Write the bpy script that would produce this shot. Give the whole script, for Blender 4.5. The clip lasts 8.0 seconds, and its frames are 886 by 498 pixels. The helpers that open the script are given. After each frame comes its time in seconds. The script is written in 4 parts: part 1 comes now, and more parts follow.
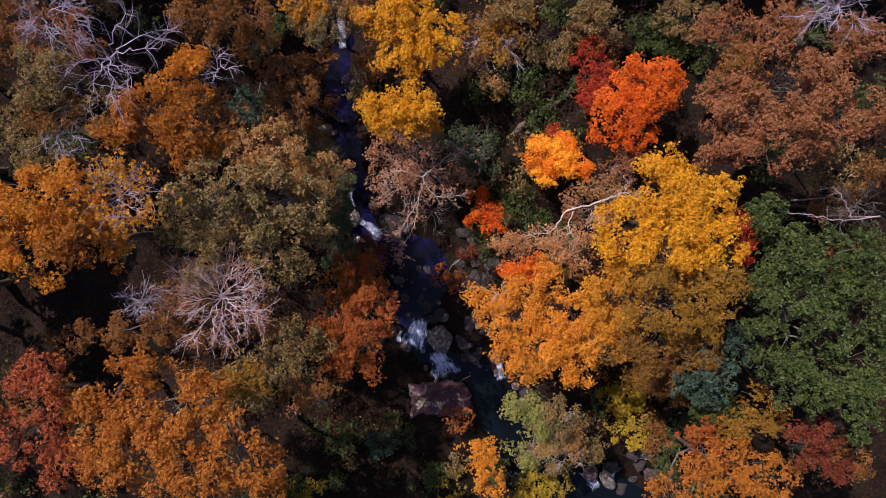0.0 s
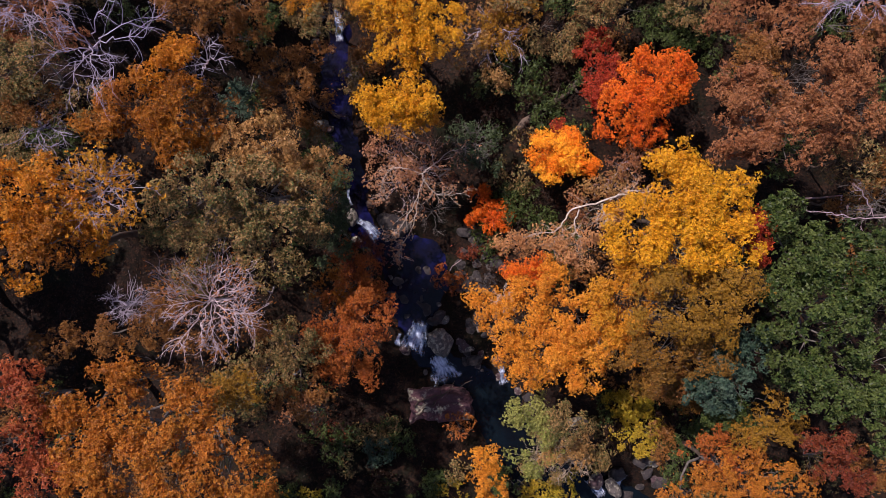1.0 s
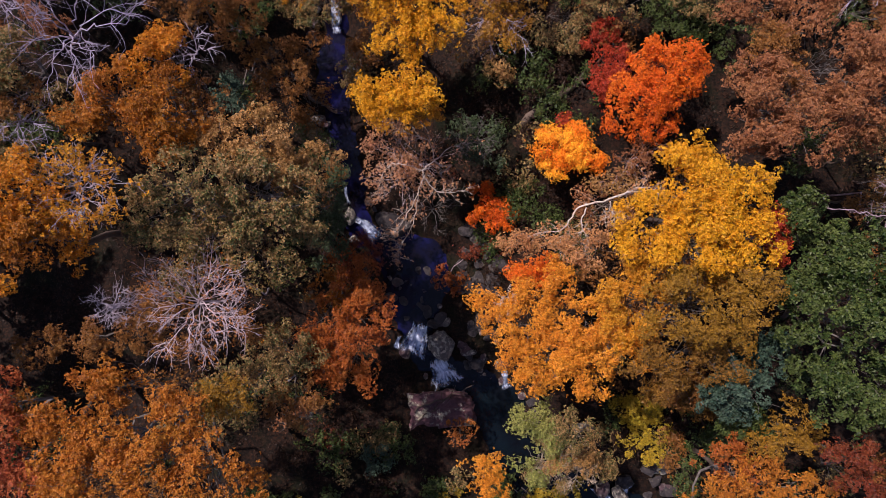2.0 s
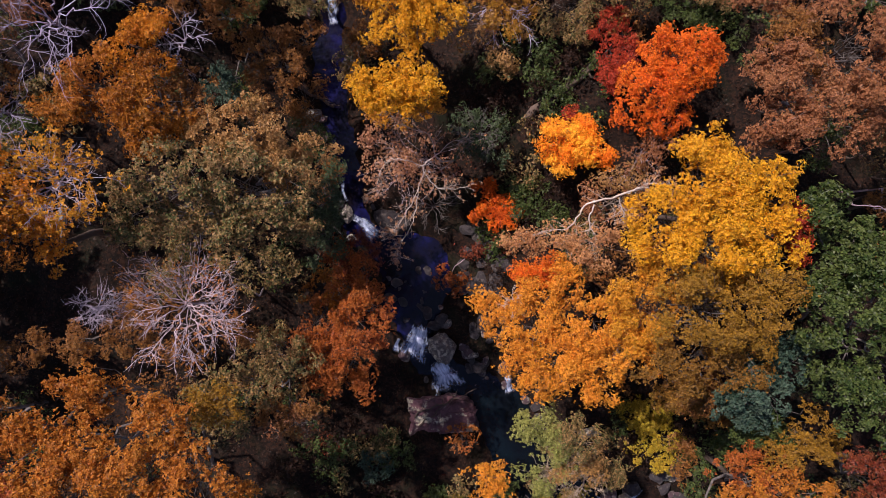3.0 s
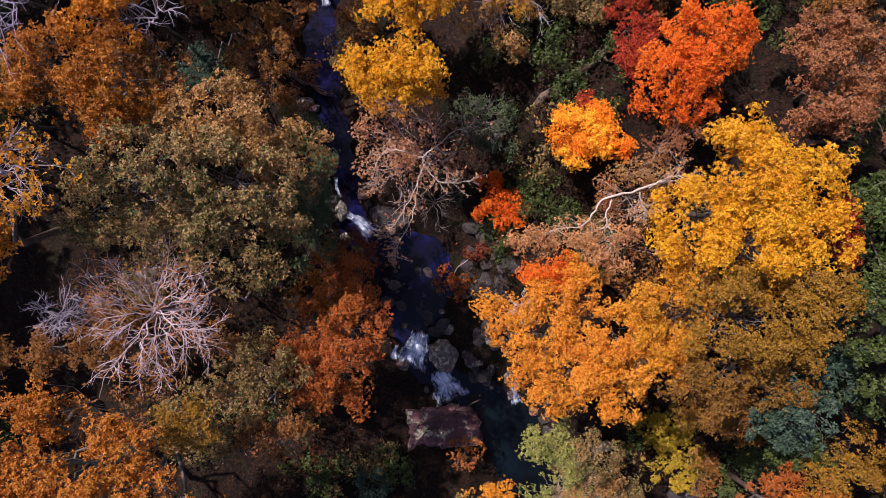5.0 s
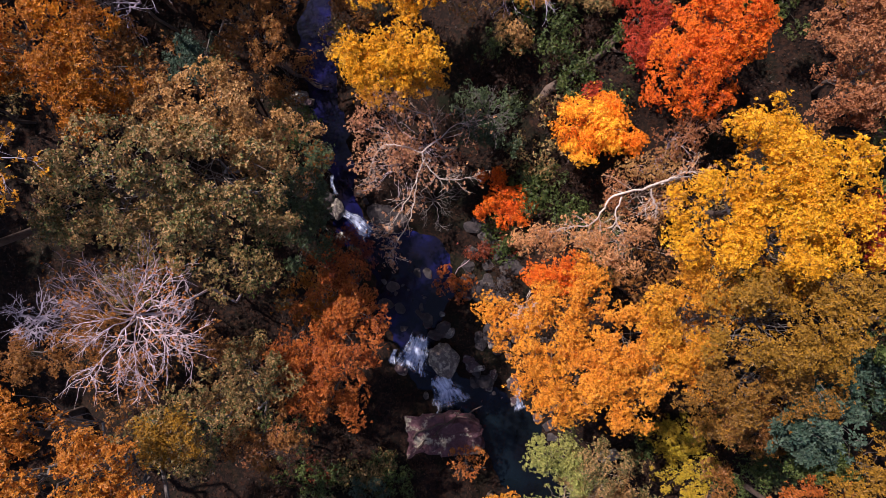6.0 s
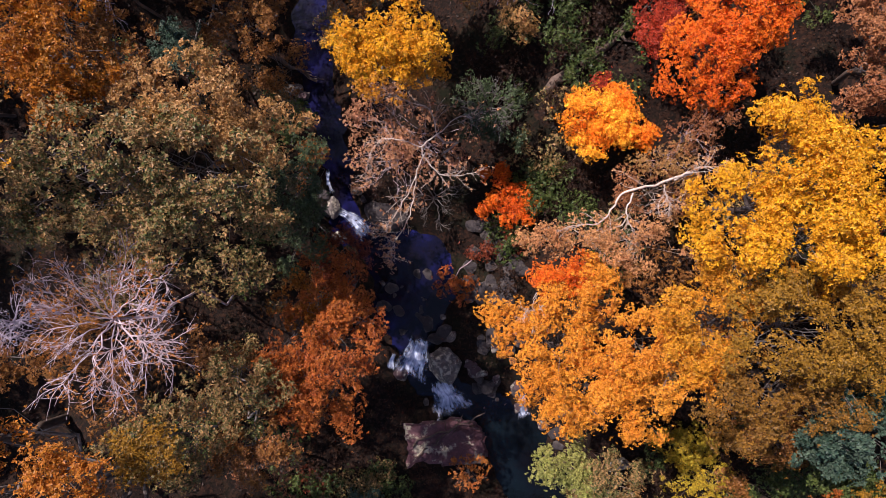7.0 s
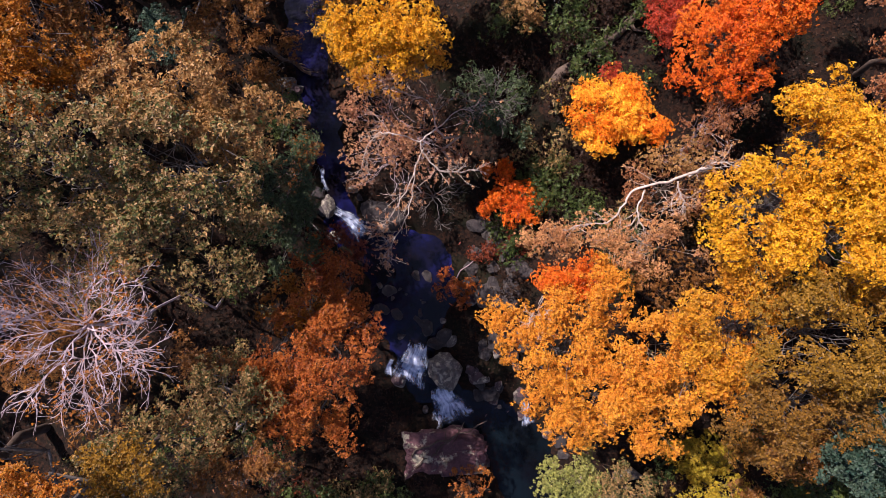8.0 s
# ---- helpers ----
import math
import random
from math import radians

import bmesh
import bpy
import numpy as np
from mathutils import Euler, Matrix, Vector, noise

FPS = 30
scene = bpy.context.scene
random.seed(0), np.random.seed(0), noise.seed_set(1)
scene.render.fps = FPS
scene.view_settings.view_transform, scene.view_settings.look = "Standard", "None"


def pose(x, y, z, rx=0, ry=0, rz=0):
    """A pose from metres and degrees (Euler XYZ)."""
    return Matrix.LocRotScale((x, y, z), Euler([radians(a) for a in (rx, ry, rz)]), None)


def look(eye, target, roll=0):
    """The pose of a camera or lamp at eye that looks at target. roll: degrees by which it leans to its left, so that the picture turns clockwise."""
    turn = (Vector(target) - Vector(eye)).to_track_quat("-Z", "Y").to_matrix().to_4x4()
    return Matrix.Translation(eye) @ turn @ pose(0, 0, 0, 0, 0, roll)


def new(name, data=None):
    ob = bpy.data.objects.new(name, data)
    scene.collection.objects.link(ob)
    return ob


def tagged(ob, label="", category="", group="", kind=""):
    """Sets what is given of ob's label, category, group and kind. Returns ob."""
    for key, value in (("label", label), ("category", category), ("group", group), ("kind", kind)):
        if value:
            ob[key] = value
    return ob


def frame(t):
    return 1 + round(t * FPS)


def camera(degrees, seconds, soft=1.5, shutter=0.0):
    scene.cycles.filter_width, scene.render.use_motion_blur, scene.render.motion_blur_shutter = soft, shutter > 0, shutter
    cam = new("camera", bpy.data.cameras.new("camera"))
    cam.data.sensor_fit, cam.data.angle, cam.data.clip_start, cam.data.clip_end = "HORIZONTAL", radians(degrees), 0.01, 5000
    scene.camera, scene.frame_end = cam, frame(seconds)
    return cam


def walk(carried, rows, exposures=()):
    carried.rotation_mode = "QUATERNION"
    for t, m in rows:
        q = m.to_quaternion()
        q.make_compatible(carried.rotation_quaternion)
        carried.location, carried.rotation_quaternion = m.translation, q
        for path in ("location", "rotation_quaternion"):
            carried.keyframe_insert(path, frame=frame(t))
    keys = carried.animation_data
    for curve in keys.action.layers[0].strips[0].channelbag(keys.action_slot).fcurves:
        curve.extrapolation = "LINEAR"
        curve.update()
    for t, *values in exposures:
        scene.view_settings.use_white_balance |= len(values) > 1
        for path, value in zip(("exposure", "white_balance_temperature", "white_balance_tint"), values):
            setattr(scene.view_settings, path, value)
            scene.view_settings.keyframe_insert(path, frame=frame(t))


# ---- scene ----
cam = camera(72.0, 8.0, soft=0.5)
METRES, EYE, TILT, LEAN, TURN = 10.0, 38.0, -90.0, 0.0, 0.0
ROWS = [
    (0.0, 0.0, 0.0, 0.0, 0.0, 0.0, -0.0),
    (0.5, -0.0002, 0.0619, -0.0016, 0.02, 0.02, -0.0),
    (1.0, 0.0003, 0.1237, -0.002, 0.04, 0.04, -0.0),
    (1.5, -0.0011, 0.186, -0.0021, 0.07, 0.04, 0.01),
    (3.0, -0.0102, 0.3733, -0.0051, 0.04, -0.01, 0.06),
    (3.5, -0.0138, 0.4358, -0.007, 0.05, 0.0, 0.05),
    (4.0, -0.0148, 0.4976, -0.0074, 0.05, 0.01, 0.06),
    (4.5, -0.0163, 0.5594, -0.007, 0.05, 0.0, 0.07),
    (6.0, -0.0184, 0.749, -0.0064, 0.07, -0.01, 0.09),
    (6.5, -0.0195, 0.8122, -0.0081, 0.09, 0.01, 0.11),
    (7.0, -0.0204, 0.8754, -0.0111, 0.11, 0.08, 0.12),
    (7.5, -0.0203, 0.9373, -0.0133, 0.11, 0.13, 0.13),
    (8.0, -0.0208, 0.9993, -0.0118, 0.1, 0.16, 0.15),
]
walk(cam, [(t, pose(0, 0, EYE, TILT, LEAN, TURN) @ pose(METRES * x, METRES * y, METRES * z, 90 + pitch, roll, yaw)) for t, x, y, z, yaw, pitch, roll in ROWS],
     exposures=[(0.0, 0.36, 6200, 27), (4.0, 0.55, 6200, 27), (8.0, 0.80, 6200, 27)])

# ---- world, sun, exposure ----
SUN_ELEVATION, SUN_FROM = radians(52), radians(-46)   # SUN_FROM: clockwise from +y, seen from above
world = bpy.data.worlds.new("world")
scene.world = world
world.use_nodes = True
wn = world.node_tree.nodes
sky = wn.new("ShaderNodeTexSky")
sky.sky_type, sky.sun_disc = "NISHITA", False
sky.sun_elevation, sky.sun_rotation = SUN_ELEVATION, SUN_FROM
wn["Background"].inputs["Strength"].default_value = 0.092
world.node_tree.links.new(sky.outputs[0], wn["Background"].inputs["Color"])
sun = new("sun", bpy.data.lights.new("sun", "SUN"))
sun.data.energy, sun.data.angle, sun.data.color = 5.0, radians(0.6), (1.0, 0.93, 0.82)
toward = Vector((math.sin(SUN_FROM) * math.cos(SUN_ELEVATION), math.cos(SUN_FROM) * math.cos(SUN_ELEVATION), math.sin(SUN_ELEVATION)))
sun.matrix_world = look(toward * 60, (0, 0, 0))


# ---- materials ----
class Nodes:
    """A material and short ways to add nodes to it."""

    def __init__(self, name):
        self.mat = bpy.data.materials.new(name)
        self.mat.use_nodes = True
        self.tree = self.mat.node_tree
        self.bsdf = self.tree.nodes["Principled BSDF"]
        self.out = self.tree.nodes["Material Output"]

    def add(self, kind, values=None, **settings):
        n = self.tree.nodes.new(kind)
        for k, v in settings.items():
            setattr(n, k, v)
        for k, v in (values or {}).items():
            if hasattr(v, "is_linked"):
                self.tree.links.new(v, n.inputs[k])
            else:
                n.inputs[k].default_value = v
        return n

    def link(self, a, b):
        self.tree.links.new(a, b)

    def noise(self, scale, detail=3, rough=0.6, space="Object", vector=None):
        v = vector or self.add("ShaderNodeTexCoord").outputs[space]
        return self.add("ShaderNodeTexNoise", {"Vector": v, "Scale": scale, "Detail": detail, "Roughness": rough}).outputs["Fac"]

    def math(self, op, a, b, clamp=False):
        return self.add("ShaderNodeMath", {0: a, 1: b}, operation=op, use_clamp=clamp).outputs[0]

    def ramp(self, fac, stops):
        n = self.add("ShaderNodeValToRGB", {"Fac": fac})
        e = n.color_ramp.elements
        while len(e) < len(stops):
            e.new(0.5)
        for el, (p, c) in zip(e, stops):
            el.position, el.color = p, (*c, 1)
        return n.outputs["Color"]

    def mix(self, fac, a, b, blend="MIX"):
        n = self.add("ShaderNodeMix", {0: fac}, data_type="RGBA", blend_type=blend)
        for socket, v in ((n.inputs[6], a), (n.inputs[7], b)):
            if hasattr(v, "is_linked"):
                self.link(v, socket)
            else:
                socket.default_value = (*v, 1)
        return n.outputs[2]

    def bump(self, height, strength, distance):
        n = self.add("ShaderNodeBump", {"Height": height, "Strength": strength, "Distance": distance})
        self.link(n.outputs[0], self.bsdf.inputs["Normal"])

    def base(self, colour, roughness):
        self.link(colour, self.bsdf.inputs["Base Color"])
        self.bsdf.inputs["Roughness"].default_value = roughness
        return self.mat


def leaf_material(name, colours, through_share=0.38, patch=0.62, gloss=0.3):
    """Leaves that differ one by one and in patches across the crown; light shines partly through them."""
    m = Nodes(name)
    each = m.add("ShaderNodeNewGeometry").outputs["Random Per Island"]
    place = m.noise(0.8, 4, 0.65)
    f = m.math("ADD", m.math("MULTIPLY", each, 1 - patch), m.math("MULTIPLY", place, patch * 1.6))
    f = m.math("SUBTRACT", f, patch * 0.3, True)
    last = len(colours) - 1
    colour = m.ramp(f, [(i / last, c) for i, c in enumerate(colours)])
    value = m.add("ShaderNodeHueSaturation", {"Color": colour, "Value": m.math("ADD", m.math("MULTIPLY", m.math("FRACT", m.math("MULTIPLY", each, 37.0), 0.0), 0.85), 0.55)}).outputs[0]
    m.base(value, 0.48)
    m.bsdf.inputs["Specular IOR Level"].default_value = gloss
    trans = m.add("ShaderNodeBsdfTranslucent", {"Color": value})
    both = m.add("ShaderNodeMixShader", {0: through_share, 1: m.bsdf.outputs[0], 2: trans.outputs[0]})
    m.link(both.outputs[0], m.out.inputs["Surface"])
    return m.mat


LEAF = {
    "yellow": leaf_material("leaf_yellow", [(0.45, 0.165, 0.005), (0.63, 0.29, 0.006), (0.71, 0.375, 0.01), (0.33, 0.265, 0.016)]),
    "gold": leaf_material("leaf_gold", [(0.38, 0.13, 0.01), (0.54, 0.22, 0.012), (0.59, 0.285, 0.015), (0.17, 0.155, 0.016)]),
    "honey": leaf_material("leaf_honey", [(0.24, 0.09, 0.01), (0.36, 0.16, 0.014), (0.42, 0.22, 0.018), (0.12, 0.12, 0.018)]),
    # olive gold, darkened as well for foliage in shade
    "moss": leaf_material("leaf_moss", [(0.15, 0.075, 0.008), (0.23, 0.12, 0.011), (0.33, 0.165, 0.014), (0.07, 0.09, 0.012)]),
    # a darker copy of moss: shade put into the leaf colour
    "dusk": leaf_material("leaf_shaded_gold", [(0.10, 0.055, 0.010), (0.17, 0.085, 0.012), (0.27, 0.125, 0.016), (0.06, 0.065, 0.012)]),
    "peach": leaf_material("leaf_peach", [(0.48, 0.14, 0.012), (0.65, 0.24, 0.018), (0.7, 0.31, 0.024), (0.28, 0.15, 0.016)]),
    "spruce": leaf_material("leaf_spruce", [(0.018, 0.038, 0.015), (0.036, 0.062, 0.024), (0.085, 0.11, 0.048), (0.024, 0.046, 0.02)]),
    "amber": leaf_material("leaf_amber", [(0.24, 0.06, 0.012), (0.37, 0.105, 0.018), (0.43, 0.165, 0.03), (0.15, 0.10, 0.02)]),
    "umber": leaf_material("leaf_umber", [(0.16, 0.05, 0.005), (0.28, 0.09, 0.007), (0.4, 0.15, 0.01), (0.12, 0.07, 0.01)]),
    "copper": leaf_material("leaf_copper", [(0.24, 0.07, 0.009), (0.38, 0.12, 0.013), (0.46, 0.18, 0.018), (0.17, 0.09, 0.014)]),
    "ochre": leaf_material("leaf_ochre", [(0.34, 0.10, 0.006), (0.50, 0.17, 0.008), (0.58, 0.24, 0.012), (0.22, 0.12, 0.01)]),
    "orange": leaf_material("leaf_orange", [(0.45, 0.05, 0.004), (0.66, 0.11, 0.006), (0.78, 0.2, 0.009), (0.42, 0.12, 0.01)]),
    "flame": leaf_material("leaf_flame", [(0.78, 0.13, 0.006), (0.9, 0.25, 0.008), (0.94, 0.36, 0.012), (0.92, 0.44, 0.02)]),
    "blaze": leaf_material("leaf_blaze", [(0.90, 0.26, 0.01), (0.95, 0.40, 0.014), (0.96, 0.54, 0.03), (0.94, 0.46, 0.02)]),
    "scarlet": leaf_material("leaf_scarlet", [(0.17, 0.012, 0.009), (0.3, 0.028, 0.013), (0.48, 0.065, 0.018), (0.26, 0.02, 0.018)]),
    "russet": leaf_material("leaf_russet", [(0.18, 0.038, 0.014), (0.33, 0.078, 0.015), (0.42, 0.13, 0.018), (0.16, 0.08, 0.02)]),
    "salmon": leaf_material("leaf_salmon", [(0.3, 0.115, 0.05), (0.47, 0.21, 0.09), (0.56, 0.3, 0.115), (0.44, 0.155, 0.03)]),
    "rose": leaf_material("leaf_rose", [(0.15, 0.055, 0.026), (0.27, 0.10, 0.04), (0.36, 0.155, 0.06), (0.16, 0.095, 0.03)]),
    "brown": leaf_material("leaf_brown", [(0.1, 0.041, 0.013), (0.2, 0.078, 0.018), (0.29, 0.128, 0.028), (0.1, 0.078, 0.026)]),
    "olive": leaf_material("leaf_olive", [(0.04, 0.064, 0.019), (0.1, 0.108, 0.03), (0.4, 0.225, 0.088), (0.05, 0.086, 0.03)], patch=0.5),
    "bronze": leaf_material("leaf_bronze", [(0.15, 0.092, 0.024), (0.29, 0.16, 0.042), (0.48, 0.26, 0.095), (0.1, 0.11, 0.03)]),
    "faded": leaf_material("leaf_faded", [(0.26, 0.115, 0.07), (0.42, 0.19, 0.11), (0.52, 0.28, 0.13), (0.32, 0.13, 0.05)]),
    "sage": leaf_material("leaf_sage", [(0.11, 0.14, 0.03), (0.20, 0.22, 0.05), (0.36, 0.34, 0.09), (0.13, 0.12, 0.04)]),
    "lime": leaf_material("leaf_lime", [(0.20, 0.18, 0.015), (0.38, 0.30, 0.02), (0.45, 0.28, 0.02), (0.16, 0.20, 0.03)]),
    "green": leaf_material("leaf_green", [(0.012, 0.029, 0.007), (0.03, 0.056, 0.011), (0.1, 0.125, 0.03), (0.019, 0.043, 0.017)]),
    "teal": leaf_material("leaf_teal", [(0.012, 0.034, 0.022), (0.026, 0.058, 0.038), (0.08, 0.12, 0.075), (0.019, 0.045, 0.033)]),
    "wine": leaf_material("leaf_wine", [(0.085, 0.015, 0.009), (0.15, 0.026, 0.012), (0.22, 0.055, 0.018), (0.095, 0.04, 0.011)]),
    "brick": leaf_material("leaf_brick", [(0.19, 0.034, 0.015), (0.33, 0.062, 0.024), (0.42, 0.12, 0.032), (0.19, 0.058, 0.015)]),
    # fallen and bush leaves, taken near-black to stand in for shade
    "litter": leaf_material("leaf_shaded_litter", [(0.009, 0.006, 0.005), (0.018, 0.01, 0.007), (0.036, 0.018, 0.01), (0.012, 0.013, 0.007)], 0.1, gloss=0.1),
}


def bark_material(name, dark, light, scale=9.0):
    m = Nodes(name)
    v = m.add("ShaderNodeMapping", {"Vector": m.add("ShaderNodeTexCoord").outputs["Object"], "Scale": (1, 1, 0.35)}).outputs[0]
    n = m.noise(scale, 5, 0.65, vector=v)
    big = m.noise(1.3, 2, 0.5)
    f = m.math("ADD", m.math("MULTIPLY", n, 0.7), m.math("MULTIPLY", big, 0.4))
    m.bump(n, 0.6, 0.03)
    m.bsdf.inputs["Specular IOR Level"].default_value = 0.2
    return m.base(m.ramp(f, [(0.35, dark), (0.7, light)]), 0.85)


BARK = {
    "lilac": bark_material("bark_lilac", (0.20, 0.165, 0.22), (0.48, 0.41, 0.51)),
    "pale": bark_material("bark_pale", (0.24, 0.20, 0.245), (0.52, 0.455, 0.52)),
    "cream": bark_material("bark_cream", (0.20, 0.135, 0.08), (0.58, 0.46, 0.34)),
    "blush": bark_material("bark_blush", (0.32, 0.235, 0.25), (0.68, 0.56, 0.58)),
    "mauve": bark_material("bark_mauve", (0.20, 0.13, 0.14), (0.46, 0.34, 0.37)),
    "bone": bark_material("bark_bone", (0.20, 0.15, 0.12), (0.60, 0.50, 0.42)),
    "grey": bark_material("bark_grey", (0.06, 0.05, 0.045), (0.18, 0.155, 0.14)),
    "dark": bark_material("bark_dark", (0.035, 0.024, 0.018), (0.12, 0.085, 0.065)),
}


def soil_material():
    m = Nodes("leafy_soil")
    fine, wide = m.noise(14, 5, 0.7), m.noise(0.5, 3, 0.6)
    cells = m.add("ShaderNodeTexVoronoi", {"Vector": m.add("ShaderNodeTexCoord").outputs["Object"], "Scale": 9.0}).outputs["Color"]
    spots = m.add("ShaderNodeSeparateColor", {0: cells}).outputs[0]
    # soil colours kept very dark: the trees' shade is in them
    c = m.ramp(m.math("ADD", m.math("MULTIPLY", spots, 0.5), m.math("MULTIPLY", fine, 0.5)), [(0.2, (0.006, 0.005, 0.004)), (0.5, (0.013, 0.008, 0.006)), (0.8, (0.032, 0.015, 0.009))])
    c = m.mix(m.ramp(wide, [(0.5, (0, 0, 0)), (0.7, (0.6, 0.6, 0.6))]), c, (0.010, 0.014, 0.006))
    m.bump(fine, 0.8, 0.08)
    m.bsdf.inputs["Specular IOR Level"].default_value = 0.1
    return m.base(c, 0.95)


def rock_material(name, dark, light, lichen, spread=2.2, edge=0.52):
    m = Nodes(name)
    fine, wide = m.noise(8, 8, 0.75), m.noise(1.1, 4, 0.6)
    patch = m.noise(spread, 7, 0.7, vector=m.add("ShaderNodeMapping", {"Vector": m.add("ShaderNodeTexCoord").outputs["Object"], "Location": (7, 3, 1)}).outputs[0])
    c = m.ramp(m.math("ADD", m.math("MULTIPLY", fine, 0.6), m.math("MULTIPLY", wide, 0.4)), [(0.32, dark), (0.62, light)])
    c = m.mix(m.ramp(patch, [(edge, (0, 0, 0)), (edge + 0.05, (1, 1, 1))]), c, lichen)
    m.bump(fine, 1.0, 0.14)
    return m.base(c, 0.8)


ROCK = {
    "grey": rock_material("rock_grey", (0.02, 0.016, 0.015), (0.22, 0.185, 0.16), (0.40, 0.36, 0.27), 4.0, 0.52),
    "red": rock_material("rock_red", (0.03, 0.016, 0.02), (0.10, 0.055, 0.058), (0.23, 0.20, 0.16)),
    "slab": rock_material("rock_slab", (0.030, 0.012, 0.018), (0.15, 0.062, 0.07), (0.36, 0.32, 0.23), 1.25, 0.55),
    "wet": rock_material("rock_wet", (0.012, 0.010, 0.012), (0.05, 0.038, 0.036), (0.08, 0.065, 0.055)),
}


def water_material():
    """Clear dark water: reflected sky painted blue in the upper pools, greener in the lower one, with ripples."""
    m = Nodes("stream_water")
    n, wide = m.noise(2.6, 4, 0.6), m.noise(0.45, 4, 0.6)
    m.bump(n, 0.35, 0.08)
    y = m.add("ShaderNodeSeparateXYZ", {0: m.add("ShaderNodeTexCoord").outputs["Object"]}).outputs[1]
    # blue patches put the sky's reflection into the base colour
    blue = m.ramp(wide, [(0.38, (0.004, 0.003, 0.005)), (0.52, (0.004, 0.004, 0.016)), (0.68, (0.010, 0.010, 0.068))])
    lower_pool = m.ramp(wide, [(0.36, (0.002, 0.002, 0.003)), (0.70, (0.003, 0.007, 0.010))])
    m.base(m.mix(m.add("ShaderNodeMapRange", {0: y, 1: -6.0, 2: -8.5}).outputs[0], blue, lower_pool), 0.09)
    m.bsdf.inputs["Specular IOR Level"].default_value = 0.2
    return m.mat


def foam_material():
    """White water: broken strands along the flow, thinning out towards the sides and the ends."""
    m = Nodes("white_water")
    uv = m.add("ShaderNodeTexCoord").outputs["UV"]
    strands = m.noise(1.0, 6, 0.7, vector=m.add("ShaderNodeMapping", {"Vector": uv, "Scale": (9.0, 2.2, 1.0)}).outputs[0])
    clots = m.noise(2.2, 5, 0.65)
    n = m.math("ADD", m.math("MULTIPLY", strands, 0.62), m.math("MULTIPLY", clots, 0.42))
    sep = m.add("ShaderNodeSeparateXYZ", {0: uv})
    u, v = [m.math("POWER", m.math("ABSOLUTE", m.math("SUBTRACT", m.math("MULTIPLY", sep.outputs[k], 2.0), 1.0), 0.0), 2.2) for k in (0, 1)]
    body = m.math("SUBTRACT", m.math("ADD", n, 0.14), m.math("MULTIPLY", m.math("MAXIMUM", u, v), 0.30))
    m.link(m.ramp(body, [(0.42, (0, 0, 0)), (0.70, (1, 1, 1))]), m.bsdf.inputs["Alpha"])
    m.bump(n, 0.8, 0.12)
    return m.base(m.ramp(n, [(0.40, (0.26, 0.34, 0.56)), (0.68, (0.80, 0.85, 0.93))]), 0.45)


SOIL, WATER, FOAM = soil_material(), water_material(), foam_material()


# ---- shapes ----
def mesh_of(name, verts, tris, material, smooth=False, quads=None):
    """A mesh from arrays of corners and triangles (and four-sided faces)."""
    me = bpy.data.meshes.new(name)
    verts, tris = np.asarray(verts, np.float32).reshape(-1, 3), np.asarray(tris, np.int32).reshape(-1, 3)
    quads = np.zeros((0, 4), np.int32) if quads is None else np.asarray(quads, np.int32).reshape(-1, 4)
    me.vertices.add(len(verts))
    me.vertices.foreach_set("co", verts.ravel())
    me.loops.add(tris.size + quads.size)
    me.loops.foreach_set("vertex_index", np.concatenate([tris.ravel(), quads.ravel()]))
    me.polygons.add(len(tris) + len(quads))
    me.polygons.foreach_set("loop_start", np.concatenate([np.arange(len(tris)) * 3, tris.size + np.arange(len(quads)) * 4]).astype(np.int32))
    me.update(calc_edges=True)
    me.polygons.foreach_set("use_smooth", np.full(len(me.polygons), smooth))
    me.materials.append(material)
    return me


def part(name, me, parent, label=""):
    ob = new(name, me)
    ob.parent = parent
    return tagged(ob, label)


def thing(name, base, label, category, group=""):
    ob = new(name)
    ob.location = base
    ob.empty_display_size = 0.3
    return tagged(ob, label, category, group)


def unit(v):
    return v / np.maximum(np.linalg.norm(v, axis=-1, keepdims=True), 1e-9)


class Tubes:
    """Gathers tapered, bent tubes into one mesh."""

    def __init__(self):
        self.v, self.q, self.n = [], [], 0

    def add(self, points, radii, sides=5):
        p, r = np.asarray(points, float), np.asarray(radii, float)
        d = unit(np.gradient(p, axis=0))
        ref = np.where(np.abs(d[:, 2:]) > 0.9, [[1.0, 0, 0]], [[0, 0, 1.0]])
        a = unit(np.cross(d, ref))
        b = np.cross(d, a)
        ang = np.arange(sides) * 2 * math.pi / sides
        ring = p[:, None] + r[:, None, None] * (a[:, None] * np.cos(ang)[None, :, None] + b[:, None] * np.sin(ang)[None, :, None])
        i, j = np.meshgrid(np.arange(len(p) - 1), np.arange(sides), indexing="ij")
        k = (j + 1) % sides
        self.q.append(np.stack([i * sides + j, i * sides + k, (i + 1) * sides + k, (i + 1) * sides + j], -1).reshape(-1, 4) + self.n)
        self.v.append(ring.reshape(-1, 3))
        self.n += len(p) * sides

    def mesh(self, name, material, base):
        return mesh_of(name, np.concatenate(self.v) - base, np.zeros((0, 3)), material, True, np.concatenate(self.q))


def bent(rng, a, b, wander, steps=5, sag=0.0):
    """Points from a to b along a crooked way."""
    a, b = np.asarray(a, float), np.asarray(b, float)
    t = np.linspace(0, 1, steps)[:, None]
    p = a + (b - a) * t
    off = rng.normal(0, wander * np.linalg.norm(b - a), (steps, 3))
    off[0] = off[-1] = 0
    p += off
    p[:, 2] += sag * np.sin(t[:, 0] * math.pi)
    return p


